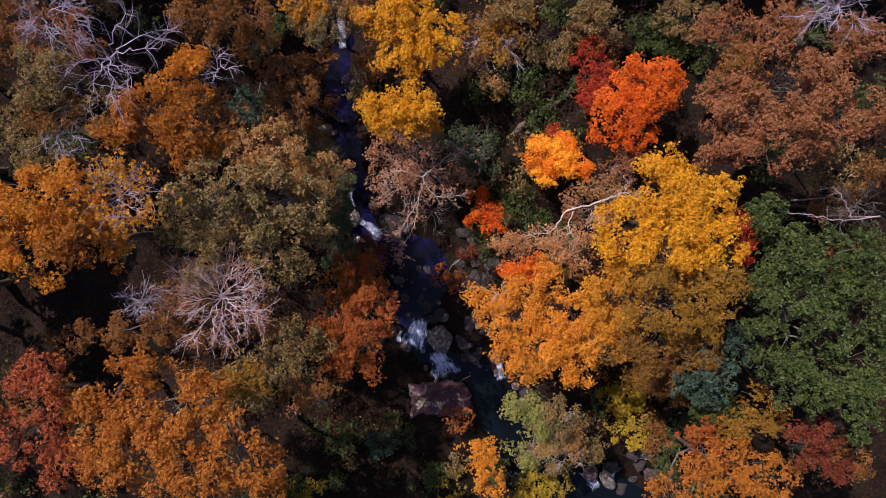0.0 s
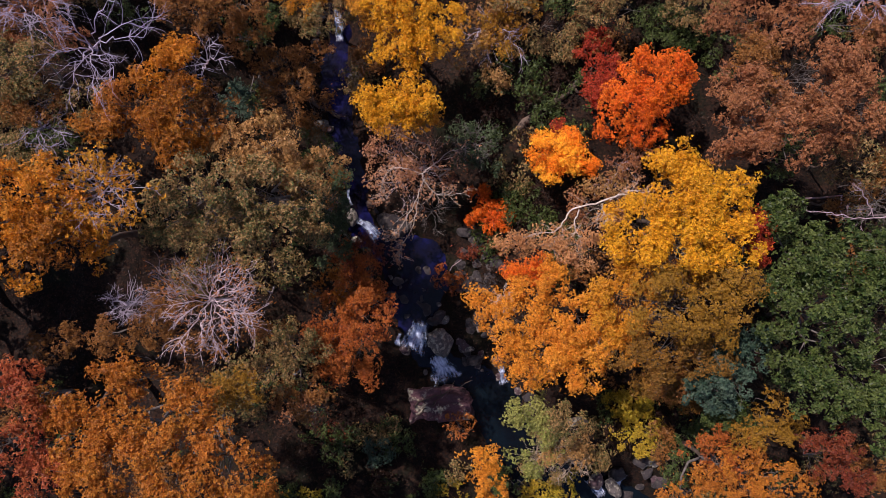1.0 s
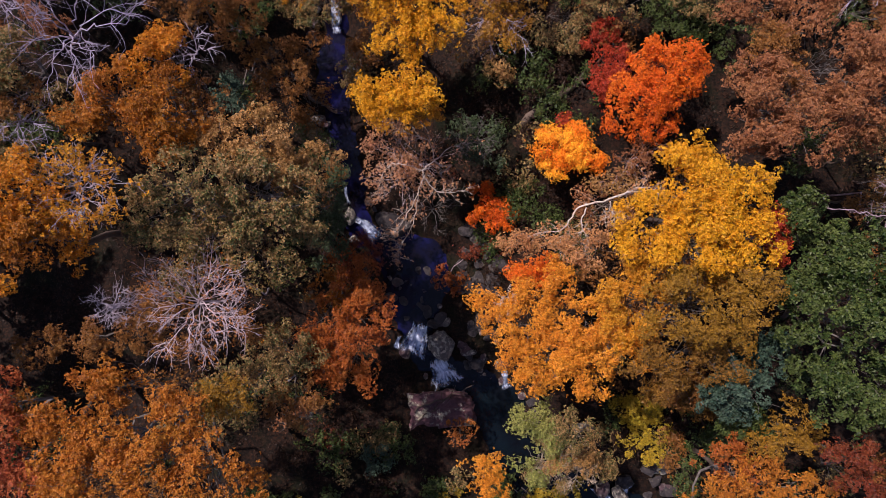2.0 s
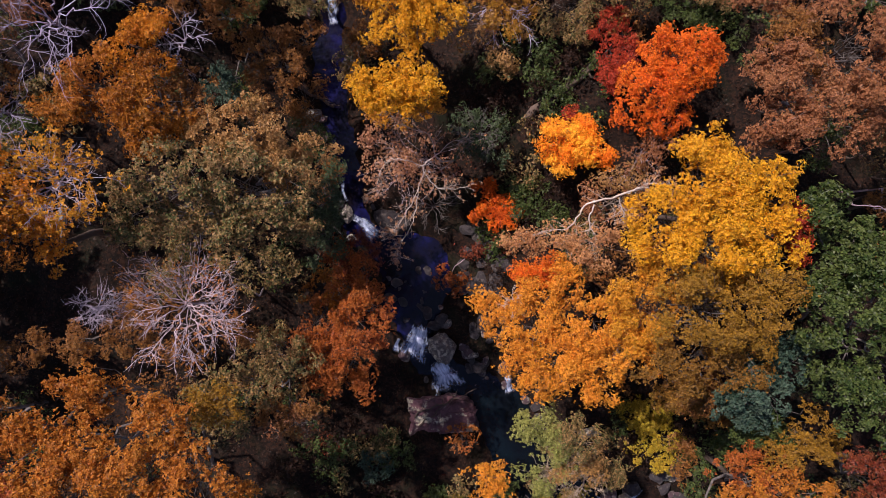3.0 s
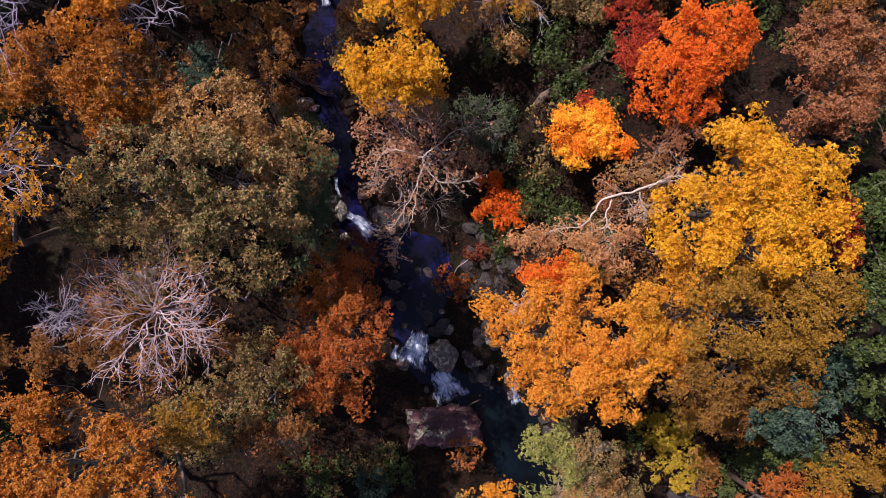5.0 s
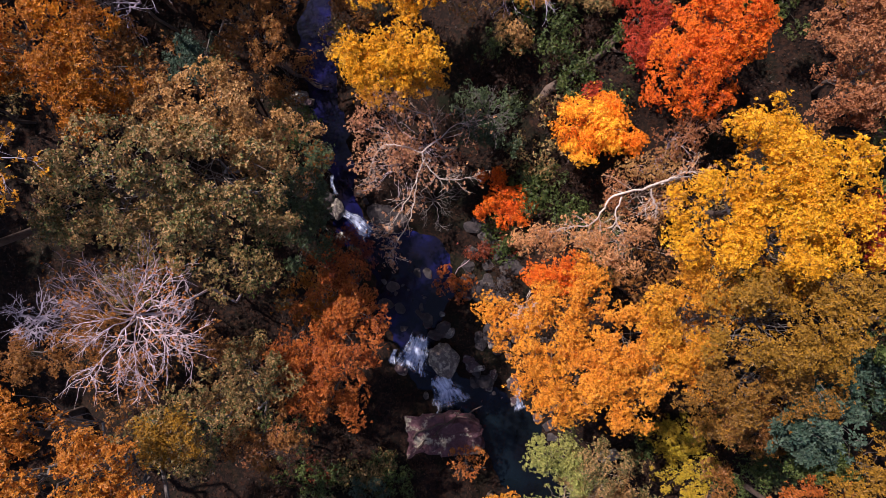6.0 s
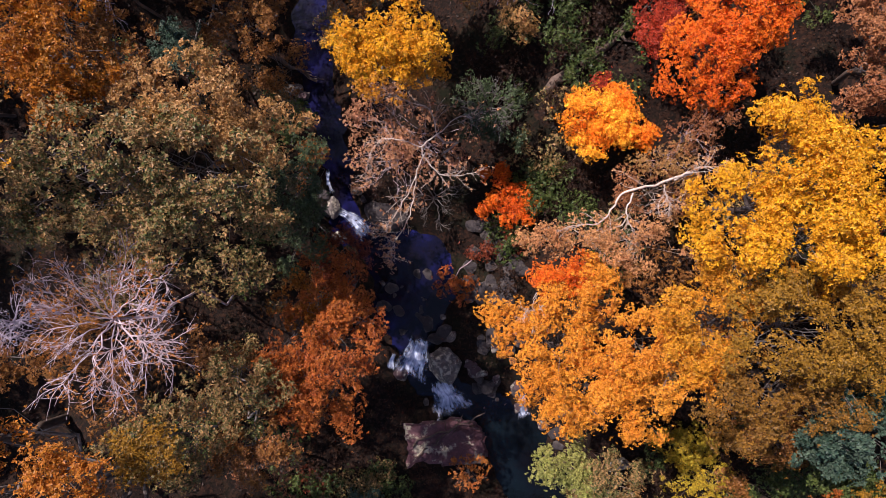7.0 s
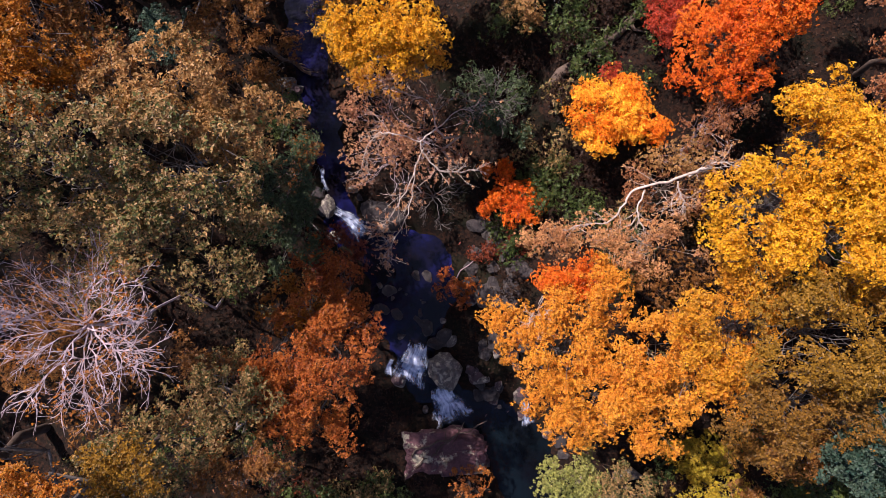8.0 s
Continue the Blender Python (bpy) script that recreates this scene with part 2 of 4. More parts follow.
def leaf_blades(rng, pos, normal, length, width, plain=False, way=None):
    """Folded pointed leaves of two triangles each, along way where it is given; plain: one triangle, for far and hidden ones."""
    n = len(pos)
    normal = unit(normal)
    t = unit(np.cross(normal, unit(rng.normal(size=(n, 3)))) if way is None else way)
    b = unit(np.cross(normal, t))
    s = rng.uniform(0.6, 1.4, (n, 1))
    fold = normal * width * 0.25 * s
    v = np.stack([pos - t * length * s / 2, pos - b * width * s / 2 + fold, pos + t * length * s / 2 - normal * length * 0.1, pos + b * width * s / 2 + fold], 1)
    if plain:
        v = np.stack([v[:, 0] - b * width * s * 0.4, v[:, 0] + b * width * s * 0.4, v[:, 2]], 1)
        return v.reshape(-1, 3), np.arange(3 * n).reshape(-1, 3)
    i = np.arange(n)[:, None] * 4
    return v.reshape(-1, 3), np.concatenate([i + [[0, 1, 2]], i + [[0, 2, 3]]], 1).reshape(-1, 3)


def sprays(rng, lobe, tuft, keep=1.0, under=0.0):
    """Centres and radii of the leaf tufts that cover one lobe (x, y, z, rx, ry, rz) of a crown.
    The tufts sit on boughs, smaller heads spread over the lobe, and a few stray beyond them."""
    x, y, z, rx, ry, rz = lobe
    small = min(rx, ry)
    head = min(max(0.40 * small, 0.26), 0.8)
    heads = max(5, int(2.05 * rx * ry / head ** 2))
    h = unit(rng.normal(size=(heads * 4, 3)))
    h = h[h[:, 2] > under][:heads]
    hc = np.array([x, y, z]) + h * rng.uniform(0.45, 0.98, (len(h), 1)) * np.array([rx, ry, rz])
    hr = head * rng.uniform(0.6, 1.25, len(h))
    n = np.maximum(2, (1.85 * keep * hr ** 2 / tuft ** 2 + rng.random(len(h))).astype(int))
    k = np.repeat(np.arange(len(h)), n)
    d = unit(rng.normal(size=(len(k), 3)) + h[k] * 0.5 + [0, 0, 0.5])
    stray = rng.random(len(k)) < 0.12
    c = hc[k] + d * (hr[k] * np.where(stray, rng.uniform(1.0, 1.35, len(k)), rng.uniform(0.45, 0.95, len(k))))[:, None] * [1, 1, 0.85]
    return c, tuft * (0.5 + 0.8 * rng.random(len(k)) ** 1.3) * np.where(stray, 0.6, 1.0), d


SPRIG = 5


def foliage(rng, centres, radii, out, density, length, width, flat=0.6, plain=False):
    """Leaves on tufts: sprigs of five, each leaf turned outward from the sprig's bud."""
    n = np.maximum(1, (density * math.pi * radii ** 2 / SPRIG + rng.random(len(radii))).astype(int))
    idx = np.repeat(np.arange(len(centres)), n)
    d = unit(rng.normal(size=(len(idx), 3)) + out[idx] * 0.5 + [0, 0, 0.45])
    r = radii[idx][:, None] * (0.35 + 0.7 * rng.random((len(idx), 1)) ** 0.7)
    bud = centres[idx] + d * r * [1, 1, flat]
    loose = rng.random((len(idx), 1)) < 0.12
    bud += np.where(loose, rng.normal(0, 0.15, (len(idx), 3)), 0)
    stem = unit(d * 0.7 + out[idx] * 0.25 + [0, 0, 0.35] + rng.normal(0, 0.45, (len(idx), 3)))
    side = unit(np.cross(stem, unit(rng.normal(size=(len(idx), 3)))))
    other = np.cross(stem, side)
    turn = np.arange(SPRIG) * 2 * math.pi / SPRIG + rng.normal(0, 0.35, (len(idx), SPRIG))
    rise = rng.uniform(-0.15, 0.65, (len(idx), SPRIG, 1))
    way = unit(side[:, None] * np.cos(turn)[..., None] + other[:, None] * np.sin(turn)[..., None] + stem[:, None] * rise)
    pos = bud[:, None] + way * length * rng.uniform(0.45, 0.8, (len(idx), SPRIG, 1))
    normal = unit(stem[:, None] - way * rise * 0.8 + rng.normal(0, 0.22, way.shape))
    return leaf_blades(rng, pos.reshape(-1, 3), normal.reshape(-1, 3), length, width, plain, way.reshape(-1, 3))


# ---- the ground ----
COURSE = np.array([(-6.6, 40, 3.0, 1.4), (-6.4, 19, 2.6, 1.2), (-6.1, 14.2, 2.2, 0.9), (-6.2, 12.2, 1.2, 0.9), (-6.6, 9.6, 1.1, 1.3), (-5.7, 6.5, 1.0, 1.0), (-5.2, 3.6, 0.95, 1.0), (-4.9, 1.7, 0.8, 0.8), (-3.9, 0.6, 0.3, 1.0),
                   (-1.3, -1.0, 0.25, 2.5), (-1.9, -3.4, 0.2, 1.9), (-1.6, -5.0, 0.05, 1.1), (-0.4, -7.0, -0.35, 1.2), (3.0, -8.9, -0.5, 1.8), (4.0, -11.2, -0.5, 1.9), (6.0, -13.4, -0.6, 1.6), (10.5, -15.0, -0.9, 1.5), (16, -19, -1.4, 1.5), (26, -40, -2.5, 2.0)], float)


def along_course(step=0.15):
    seg = np.r_[0, np.cumsum(np.linalg.norm(np.diff(COURSE[:, :2], axis=0), axis=1))]
    s = np.arange(0, seg[-1], step)
    way = np.stack([np.interp(s, seg, COURSE[:, i]) for i in range(4)], 1)
    k = int(1.2 / step)
    kernel = np.ones(2 * k + 1) / (2 * k + 1)
    for i in (0, 1, 3):
        way[k:-k, i] = np.convolve(way[:, i], kernel, "valid")
    return way


WAY = along_course(0.3)


def smooth01(t):
    t = np.clip(t, 0, 1)
    return t * t * (3 - 2 * t)


def bumps(x, y):
    return 0.5 * np.sin(0.61 * x + 1.3 * np.sin(0.37 * y)) * np.cos(0.53 * y + 0.7) + 0.22 * np.sin(1.7 * x + 0.8 * y) * np.sin(1.3 * y - 0.9 * x + 2) + 0.09 * np.sin(4.1 * x + 1.1 * y) * np.sin(3.7 * y - 1.9 * x)


def ground_height(x, y):
    x, y = np.atleast_1d(np.asarray(x, float)), np.atleast_1d(np.asarray(y, float))
    z = np.empty_like(x)
    for k in range(0, len(x), 4000):
        dx, dy = x[k:k + 4000, None] - WAY[None, :, 0], y[k:k + 4000, None] - WAY[None, :, 1]
        dist = np.sqrt(dx * dx + dy * dy) - WAY[None, :, 3]
        d = np.min(dist, 1)
        px, py = x[k:k + 4000], y[k:k + 4000]
        d = d + 0.22 * np.sin(2.1 * px + 1.3 * py) * np.sin(1.7 * py - 0.8 * px + 1) + 0.13 * np.sin(4.7 * px - 2.2 * py + 2) * np.sin(3.9 * py + 1.6 * px)
        level = np.interp(-y[k:k + 4000], -COURSE[:, 1], COURSE[:, 2])
        rise = 0.7 * smooth01(d / 1.2) + 3.6 * smooth01((d - 0.6) / 11.0) + 10 * smooth01((d - 14) / 150)
        z[k:k + 4000] = level - 0.45 + np.where(d > 0, 0.5 + rise, 0.5 * smooth01((d + 1.0))) + bumps(x[k:k + 4000], y[k:k + 4000]) * smooth01((d + 0.5) / 3)
    return z


def height(x, y):
    return float(ground_height([x], [y])[0])


def axis(inner, step, outer):
    a = list(np.arange(0, inner, step))
    g = step
    while a[-1] < outer:
        g *= 1.25
        a.append(a[-1] + g)
    a = np.array(a)
    return np.r_[-a[:0:-1], a]


def build_ground():
    xs, ys = axis(27, 0.4, 2500), axis(19, 0.4, 2500)
    gx, gy = np.meshgrid(xs, ys, indexing="ij")
    v = np.stack([gx.ravel(), gy.ravel(), ground_height(gx.ravel(), gy.ravel())], 1)
    i, j = np.meshgrid(np.arange(len(xs) - 1), np.arange(len(ys) - 1), indexing="ij")
    a = (i * len(ys) + j).ravel()
    q = np.stack([a, a + len(ys), a + len(ys) + 1, a + 1], 1)
    tagged(new("ground", mesh_of("ground", v, [], SOIL, True, q)), "forest soil under brown fallen leaves, darkened to stand for shade", "ground", kind="structure")


build_ground()


def build_water():
    """One sheet of water that follows the bed, level in the pools and steep at the falls."""
    way = along_course(0.2)
    d = unit(np.gradient(way[:, :2], axis=0))
    side = np.stack([d[:, 1], -d[:, 0]], 1)
    across = np.linspace(-1.25, 1.25, 13)
    v = np.concatenate([np.stack([way[:, 0] + side[:, 0] * u * way[:, 3], way[:, 1] + side[:, 1] * u * way[:, 3], way[:, 2] - 0.1], 1)[:, None] for u in across], 1)
    n, m = v.shape[:2]
    i, j = np.meshgrid(np.arange(n - 1), np.arange(m - 1), indexing="ij")
    a = (i * m + j).ravel()
    tagged(new("water", mesh_of("water", v, [], WATER, True, np.stack([a, a + m, a + m + 1, a + 1], 1))), "dark stream water with reflected sky painted blue", "stream", kind="structure")


build_water()


# ---- trees ----
def tree(label, lobes, base=None, bark="grey", tuft=0.34, density=425, leaf=0.073, keep=1.0, twigs=0.5, seed=1, name="tree", category="tree", group="", flat=0.6, plain=False):
    """A tree: a tapered trunk, limbs to each lobe of the crown, twigs to its tufts and leaves on them.
    lobes: (leaf colour, x, y, z, rx, ry, rz)."""
    rng = np.random.default_rng(seed)
    mid = np.average([l[1:4] for l in lobes], axis=0, weights=[l[4] * l[5] for l in lobes])
    if base is None:
        base = mid[:2] * 1.1
    foot = np.array([base[0], base[1], height(base[0], base[1]) - 0.15])
    low = min(l[3] - l[6] for l in lobes)
    fork = np.array([mid[0] * 0.7 + base[0] * 0.3, mid[1] * 0.7 + base[1] * 0.3, max(foot[2] + 0.6, low * 0.7 + foot[2] * 0.3)])
    tall = mid[2] - foot[2]
    girth = 0.010 * tall + 0.02
    root = thing(name, foot, label, category, group)
    stem = Tubes()
    p = bent(rng, foot, fork, 0.035, 6)
    stem.add(p, np.linspace(girth * 1.35, girth * 0.85, 6), 9)
    part("trunk", stem.mesh("trunk", BARK["dark" if bark in ("grey", "pale", "lilac") else bark], foot), root)
    for colour, *lobe in lobes:
        x, y, z, rx, ry, rz = lobe
        heart = np.array([x, y, z - rz * 0.35])
        line = bent(rng, fork, heart, 0.06, 6, 0.1 * rz)
        wood, fine_wood = Tubes(), Tubes()
        wood.add(line, np.linspace(girth * 0.65, girth * 0.12, 6), 6)
        c, r, d = sprays(rng, lobe, tuft, keep)
        share = min(1.0, twigs * (tuft / 0.5) ** 2 * 1.5)
        for k in np.flatnonzero(rng.random(len(c)) < share):
            g = girth * rng.uniform(0.08, 0.18)
            fine_wood.add(bent(rng, line[rng.integers(3, 6)], c[k] + d[k] * r[k] * 0.4, 0.07, 5, 0.15), np.linspace(g, 0.007, 5), 3)
        limb = part("limb", wood.mesh("limb", BARK[bark], foot), root)
        v, t = foliage(rng, c, r, d, density, leaf, leaf * 0.66, flat, plain)
        part("foliage", mesh_of("foliage", v - foot, t, LEAF[colour]), limb)
        if fine_wood.v:
            tagged(part("branchwork", fine_wood.mesh("branchwork", BARK[bark], foot), limb), kind="stuff")
    return root


def curved(rng, a, way, length, steps, turn=0.35, sag=0.0):
    """A limb that starts along way and bends gently as it grows, with small kinks."""
    p, d = [np.asarray(a, float)], unit(np.asarray(way, float))
    bend = rng.normal(0, turn, 3) * [1, 1, 0.6] - [0, 0, sag]
    for _ in range(steps - 1):
        d = unit(d + bend / steps + rng.normal(0, 0.17, 3))
        p.append(p[-1] + d * length / (steps - 1))
    return np.array(p)


def fork_out(rng, wood, limb, girth, length, fine, count, sag=0.0, spread=0.75):
    """Side branches and twigs along a limb; gives the twigs' ends."""
    ends = []
    n = len(limb)
    for k in range(count):
        i = int(max(n // 4, 1) + (n - max(n // 4, 1)) * rng.random() ** 0.75)
        way = unit(limb[min(i + 1, n - 1)] - limb[max(i - 1, 0)])
        side = unit(np.cross(way, [0, 0, 1.0])) * rng.choice([-1, 1])
        d = unit(way + side * rng.uniform(0.35, 1.0) * spread + rng.normal(0, 0.2, 3) + [0, 0, 0.12 - sag])
        ln = length * rng.uniform(0.3, 0.6) * (1.15 - 0.6 * i / n)
        br = curved(rng, limb[i], d, ln, 6, 0.8, sag)
        wood.add(br, np.linspace(girth * 0.3, 0.005, 6), 4)
        for q in range(fine):
            j = int(rng.integers(1, 6))
            way2 = unit(br[min(j + 1, 5)] - br[j - 1])
            d2 = unit(way2 + rng.normal(0, 0.45, 3) + [0, 0, 0.1 - sag])
            tw = curved(rng, br[j], d2, ln * rng.uniform(0.25, 0.55), 4, 0.4, sag)
            wood.add(tw, np.linspace(0.005, 0.0025, 4), 3)
            ends += [tw[2], tw[3]]
    return ends


def last_leaves(rng, root, foot, ends, colour, density, leaf, share=0.4, radius=0.2):
    e = np.array(ends)
    e = e[rng.random(len(e)) < (share if density > 20 else 0.25)]
    v, t = foliage(rng, e, np.full(len(e), radius), np.zeros((len(e), 3)) + [0, 0, 0.2], density, leaf, leaf * 0.66, 0.8)
    part("foliage", mesh_of("foliage", v - foot, t, LEAF[colour]), root)


def bare_tree(label, centre, spread, base=None, bark="pale", limbs=11, seed=1, fine=6, colour=None, density=60, leaf=0.075, droop=0.0, girth=0.05, name="bare_tree", group="", up=0.5, sides=9, twig_bark=None):
    """A leafless tree: limbs that rise from one fork and spread, forking twice more into fine twigs; colour: a few leaves left on them."""
    rng = np.random.default_rng(seed)
    centre, spread = np.array(centre, float), np.array(spread, float)
    base = centre[:2] * 1.1 if base is None else base
    foot = np.array([base[0], base[1], height(base[0], base[1]) - 0.15])
    fork = centre * [1 + spread[2] / 20, 1 + spread[2] / 20, 1] - [0, 0, spread[2]]
    root = thing(name, foot, label, "bare tree", group)
    stem = Tubes()
    stem.add(bent(rng, foot, fork, 0.03, 6), np.linspace(girth * 1.4, girth, 6), 8)
    part("trunk", stem.mesh("trunk", BARK["dark" if bark in ("grey", "pale", "lilac") else bark], foot), root)
    ends, fine_wood = [], Tubes()
    for k in range(limbs):
        wood = Tubes()
        a = 2 * math.pi * (k + rng.uniform(-0.35, 0.35)) / limbs
        reach = rng.uniform(0.45, 1.05)
        tip = centre + spread * [math.cos(a) * reach, math.sin(a) * reach, up * rng.uniform(-0.2, 0.8) + (1 - reach) * 0.9 - droop * reach]
        start = fork + [0, 0, rng.uniform(0, 0.4) * spread[2]]
        limb = bent(rng, start, tip, 0.026, 9, 0.30 * spread[2] * (1 - droop))
        wood.add(limb, np.linspace(girth * 0.6, 0.006, 9), 5)
        ends += fork_out(rng, fine_wood, limb, girth * 0.7, np.linalg.norm(tip - start), fine, sides, droop * 0.4)
        part("limb", wood.mesh("limb", BARK[bark], foot), root)
    tagged(part("branchwork", fine_wood.mesh("branchwork", BARK[twig_bark or bark], foot), root), kind="stuff")
    if colour:
        last_leaves(rng, root, foot, ends, colour, density, leaf)
    return root


def limbed_tree(label, foot, paths, bark="pale", girth=0.1, seed=1, fine=5, count=9, colour=None, density=60, sag=0.15, reach=1.6):
    """A tree with a few long crooked limbs, each along its own way."""
    rng = np.random.default_rng(seed)
    foot = np.array([foot[0], foot[1], height(foot[0], foot[1]) - 0.15])
    root = thing("bare_tree", foot, label, "bare tree")
    fork = np.array(paths[0][0], float)
    stem = Tubes()
    stem.add(bent(rng, foot, fork, 0.04, 7), np.linspace(girth * 1.3, girth * 0.9, 7), 8)
    part("trunk", stem.mesh("trunk", BARK["dark" if bark in ("grey", "pale", "lilac") else bark], foot), root)
    ends, fine_wood = [], Tubes()
    for n, way in enumerate(paths):
        p = np.array(way, float)
        t = np.linspace(0, len(p) - 1, 5 * len(p) - 4)
        k = np.minimum(t.astype(int), len(p) - 2)
        f = (t - k)[:, None]
        q = np.concatenate([2 * p[:1] - p[1:2], p, 2 * p[-1:] - p[-2:-1]])
        a, b, c, d = q[k], q[k + 1], q[k + 2], q[k + 3]
        line = 0.5 * (2 * b + (c - a) * f + (2 * a - 5 * b + 4 * c - d) * f ** 2 + (3 * b - a - 3 * c + d) * f ** 3) + rng.normal(0, 0.025, (len(t), 3))
        wood = Tubes()
        g = girth * (0.75 if n == 0 else 0.5)
        wood.add(line, np.linspace(g, 0.014, len(line)), 6)
        ends += fork_out(rng, fine_wood, line, girth * 0.55, reach, fine, count, sag)
        part("limb", wood.mesh("limb", BARK[bark], foot), root)
    tagged(part("branchwork", fine_wood.mesh("branchwork", BARK[bark], foot), root), kind="stuff")
    if colour:
        last_leaves(rng, root, foot, ends, colour, density, 0.075)
    return root


# trees on the bank to the east
tree('broad yellow maple with a dense rounded crown above the stream',
     (('yellow', 9.62, 0.89, 14.05, 1.08, 0.97, 0.77), ('yellow', 9.08, 2.48, 13.24, 1.65, 1.37, 1.13), ('yellow', 10.04, 1.56, 13.56, 1.73, 1.52, 1.22), ('yellow', 7.97, 0.71, 12.52, 1.7, 1.36, 1.15), ('yellow', 9.35, 0.02, 13.39, 1.97, 1.2, 1.19), ('yellow', 10.96, 0.47, 13.36, 1.1, 1.54, 0.99), ('yellow', 8.95, 3.3, 13.3, 0.85, 0.72, 0.59)),
     seed=1, keep=1.15, leaf=0.066, density=500)
# lower lobes: real olive tone plus shade painted in with darker leaves
tree('golden brown maple crowded beside a yellow maple',
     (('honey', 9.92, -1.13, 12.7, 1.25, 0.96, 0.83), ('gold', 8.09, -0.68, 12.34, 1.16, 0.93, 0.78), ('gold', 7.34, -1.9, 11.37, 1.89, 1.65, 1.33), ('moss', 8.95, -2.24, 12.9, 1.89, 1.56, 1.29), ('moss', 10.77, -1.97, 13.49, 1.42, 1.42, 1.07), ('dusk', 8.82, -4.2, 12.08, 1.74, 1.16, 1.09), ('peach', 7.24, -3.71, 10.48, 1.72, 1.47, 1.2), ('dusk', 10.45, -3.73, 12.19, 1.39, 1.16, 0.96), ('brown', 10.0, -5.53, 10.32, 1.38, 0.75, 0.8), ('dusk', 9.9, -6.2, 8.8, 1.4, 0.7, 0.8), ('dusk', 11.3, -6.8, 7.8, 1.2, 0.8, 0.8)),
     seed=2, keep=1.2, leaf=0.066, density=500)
tree('bright orange maple leaning out over the stream',
     (('peach', 5.37, -3.98, 8.68, 1.19, 1.06, 0.84), ('peach', 3.3, -3.24, 7.89, 2.02, 1.48, 1.31), ('peach', 4.72, -4.8, 8.39, 1.86, 1.33, 1.19), ('peach', 4.37, -1.87, 8.1, 1.61, 1.21, 1.06), ('peach', 6.2, -3.13, 9.01, 1.56, 1.56, 1.17), ('peach', 6.03, -5.31, 8.66, 1.45, 1.19, 0.99), ('orange', 3.9, -1.0, 7.92, 1.0, 0.7, 0.75), ('peach', 5.0, -1.2, 7.7, 0.9, 0.8, 0.7), ('peach', 1.85, -2.77, 7.34, 1.11, 0.97, 0.78), ('peach', 3.3, -4.6, 7.6, 1.25, 1.0, 0.9), ('peach', 4.2, -5.9, 7.4, 1.2, 0.8, 0.8)),
     seed=3, keep=1.2, leaf=0.064, density=520, base=(5.7, -9.3))
tree('sparse salmon and pink tree with cream limbs',
     (('salmon', 5.17, 0.03, 6.51, 1.98, 1.13, 1.17), ('salmon', 6.92, 0.03, 7.03, 1.67, 1.39, 1.15), ('rose', 7.73, 2.06, 5.99, 1.87, 1.29, 1.19), ('salmon', 3.64, 0.32, 6.45, 1.01, 0.72, 0.65)),
     seed=4, bark='bone', keep=0.62, twigs=1.0, density=369, leaf=0.06)
tree('small flaming orange and yellow maple in full sun',
     (('blaze', 5.65, 5.2, 6.4, 1.0, 0.85, 0.8), ('blaze', 6.02, 4.65, 6.45, 1.42, 1.17, 1.15), ('flame', 5.19, 4.79, 6.05, 1.17, 1.13, 1.00), ('flame', 6.80, 4.50, 6.20, 1.17, 1.17, 1.00), ('blaze', 5.58, 4.06, 5.90, 1.08, 0.78, 0.80), ('flame', 6.36, 5.38, 6.30, 0.88, 0.68, 0.70), ('scarlet', 5.77, 6.07, 6.30, 0.39, 0.24, 0.25)),
     seed=5, tuft=0.24, keep=1.35, density=620, leaf=0.055)
tree('thicket of rose-brown twigs and thin leaves',
     (('rose', 8.7, 4.1, 6.9, 1.2, 1.2, 0.8), ('bronze', 8.0, 3.1, 6.7, 1.2, 0.9, 0.8), ('rose', 9.6, 4.6, 7.2, 0.9, 0.9, 0.7)),
     seed=78, name='shrub', category='shrub', bark='blush', twigs=1.0, keep=0.5, density=330, leaf=0.06)
tree('orange and scarlet maple with several rounded heads',
     (('orange', 9.25, 6.98, 8.72, 1.11, 1.01, 0.8), ('orange', 10.07, 7.56, 8.92, 1.31, 1.46, 1.04), ('orange', 8.46, 6.82, 8.04, 1.56, 1.45, 1.13), ('orange', 9.52, 5.39, 7.96, 0.98, 0.71, 0.64), ('scarlet', 7.63, 9.2, 6.2, 1.3, 1.5, 0.94), ('scarlet', 7.6, 7.5, 7.2, 0.7, 0.8, 0.6), ('orange', 9.18, 8.37, 8.52, 1.07, 1.07, 0.8)),
     seed=6, tuft=0.28, keep=1.35, density=560, leaf=0.062)
tree('wide rose-brown oak with thinning leaves',
     (('rose', 12.6, 5.79, 12.34, 2.04, 1.59, 1.36), ('rose', 14.04, 6.64, 13.42, 2.17, 1.52, 1.38), ('rose', 15.67, 5.71, 13.63, 1.93, 1.72, 1.37), ('rose', 14.05, 4.59, 12.62, 2.47, 1.23, 1.39), ('brown', 12.59, 7.44, 11.6, 1.42, 1.42, 1.06), ('rose', 11.85, 4.47, 12.22, 1.39, 1.04, 0.91)),
     seed=7, keep=1.0, density=433, twigs=0.6)
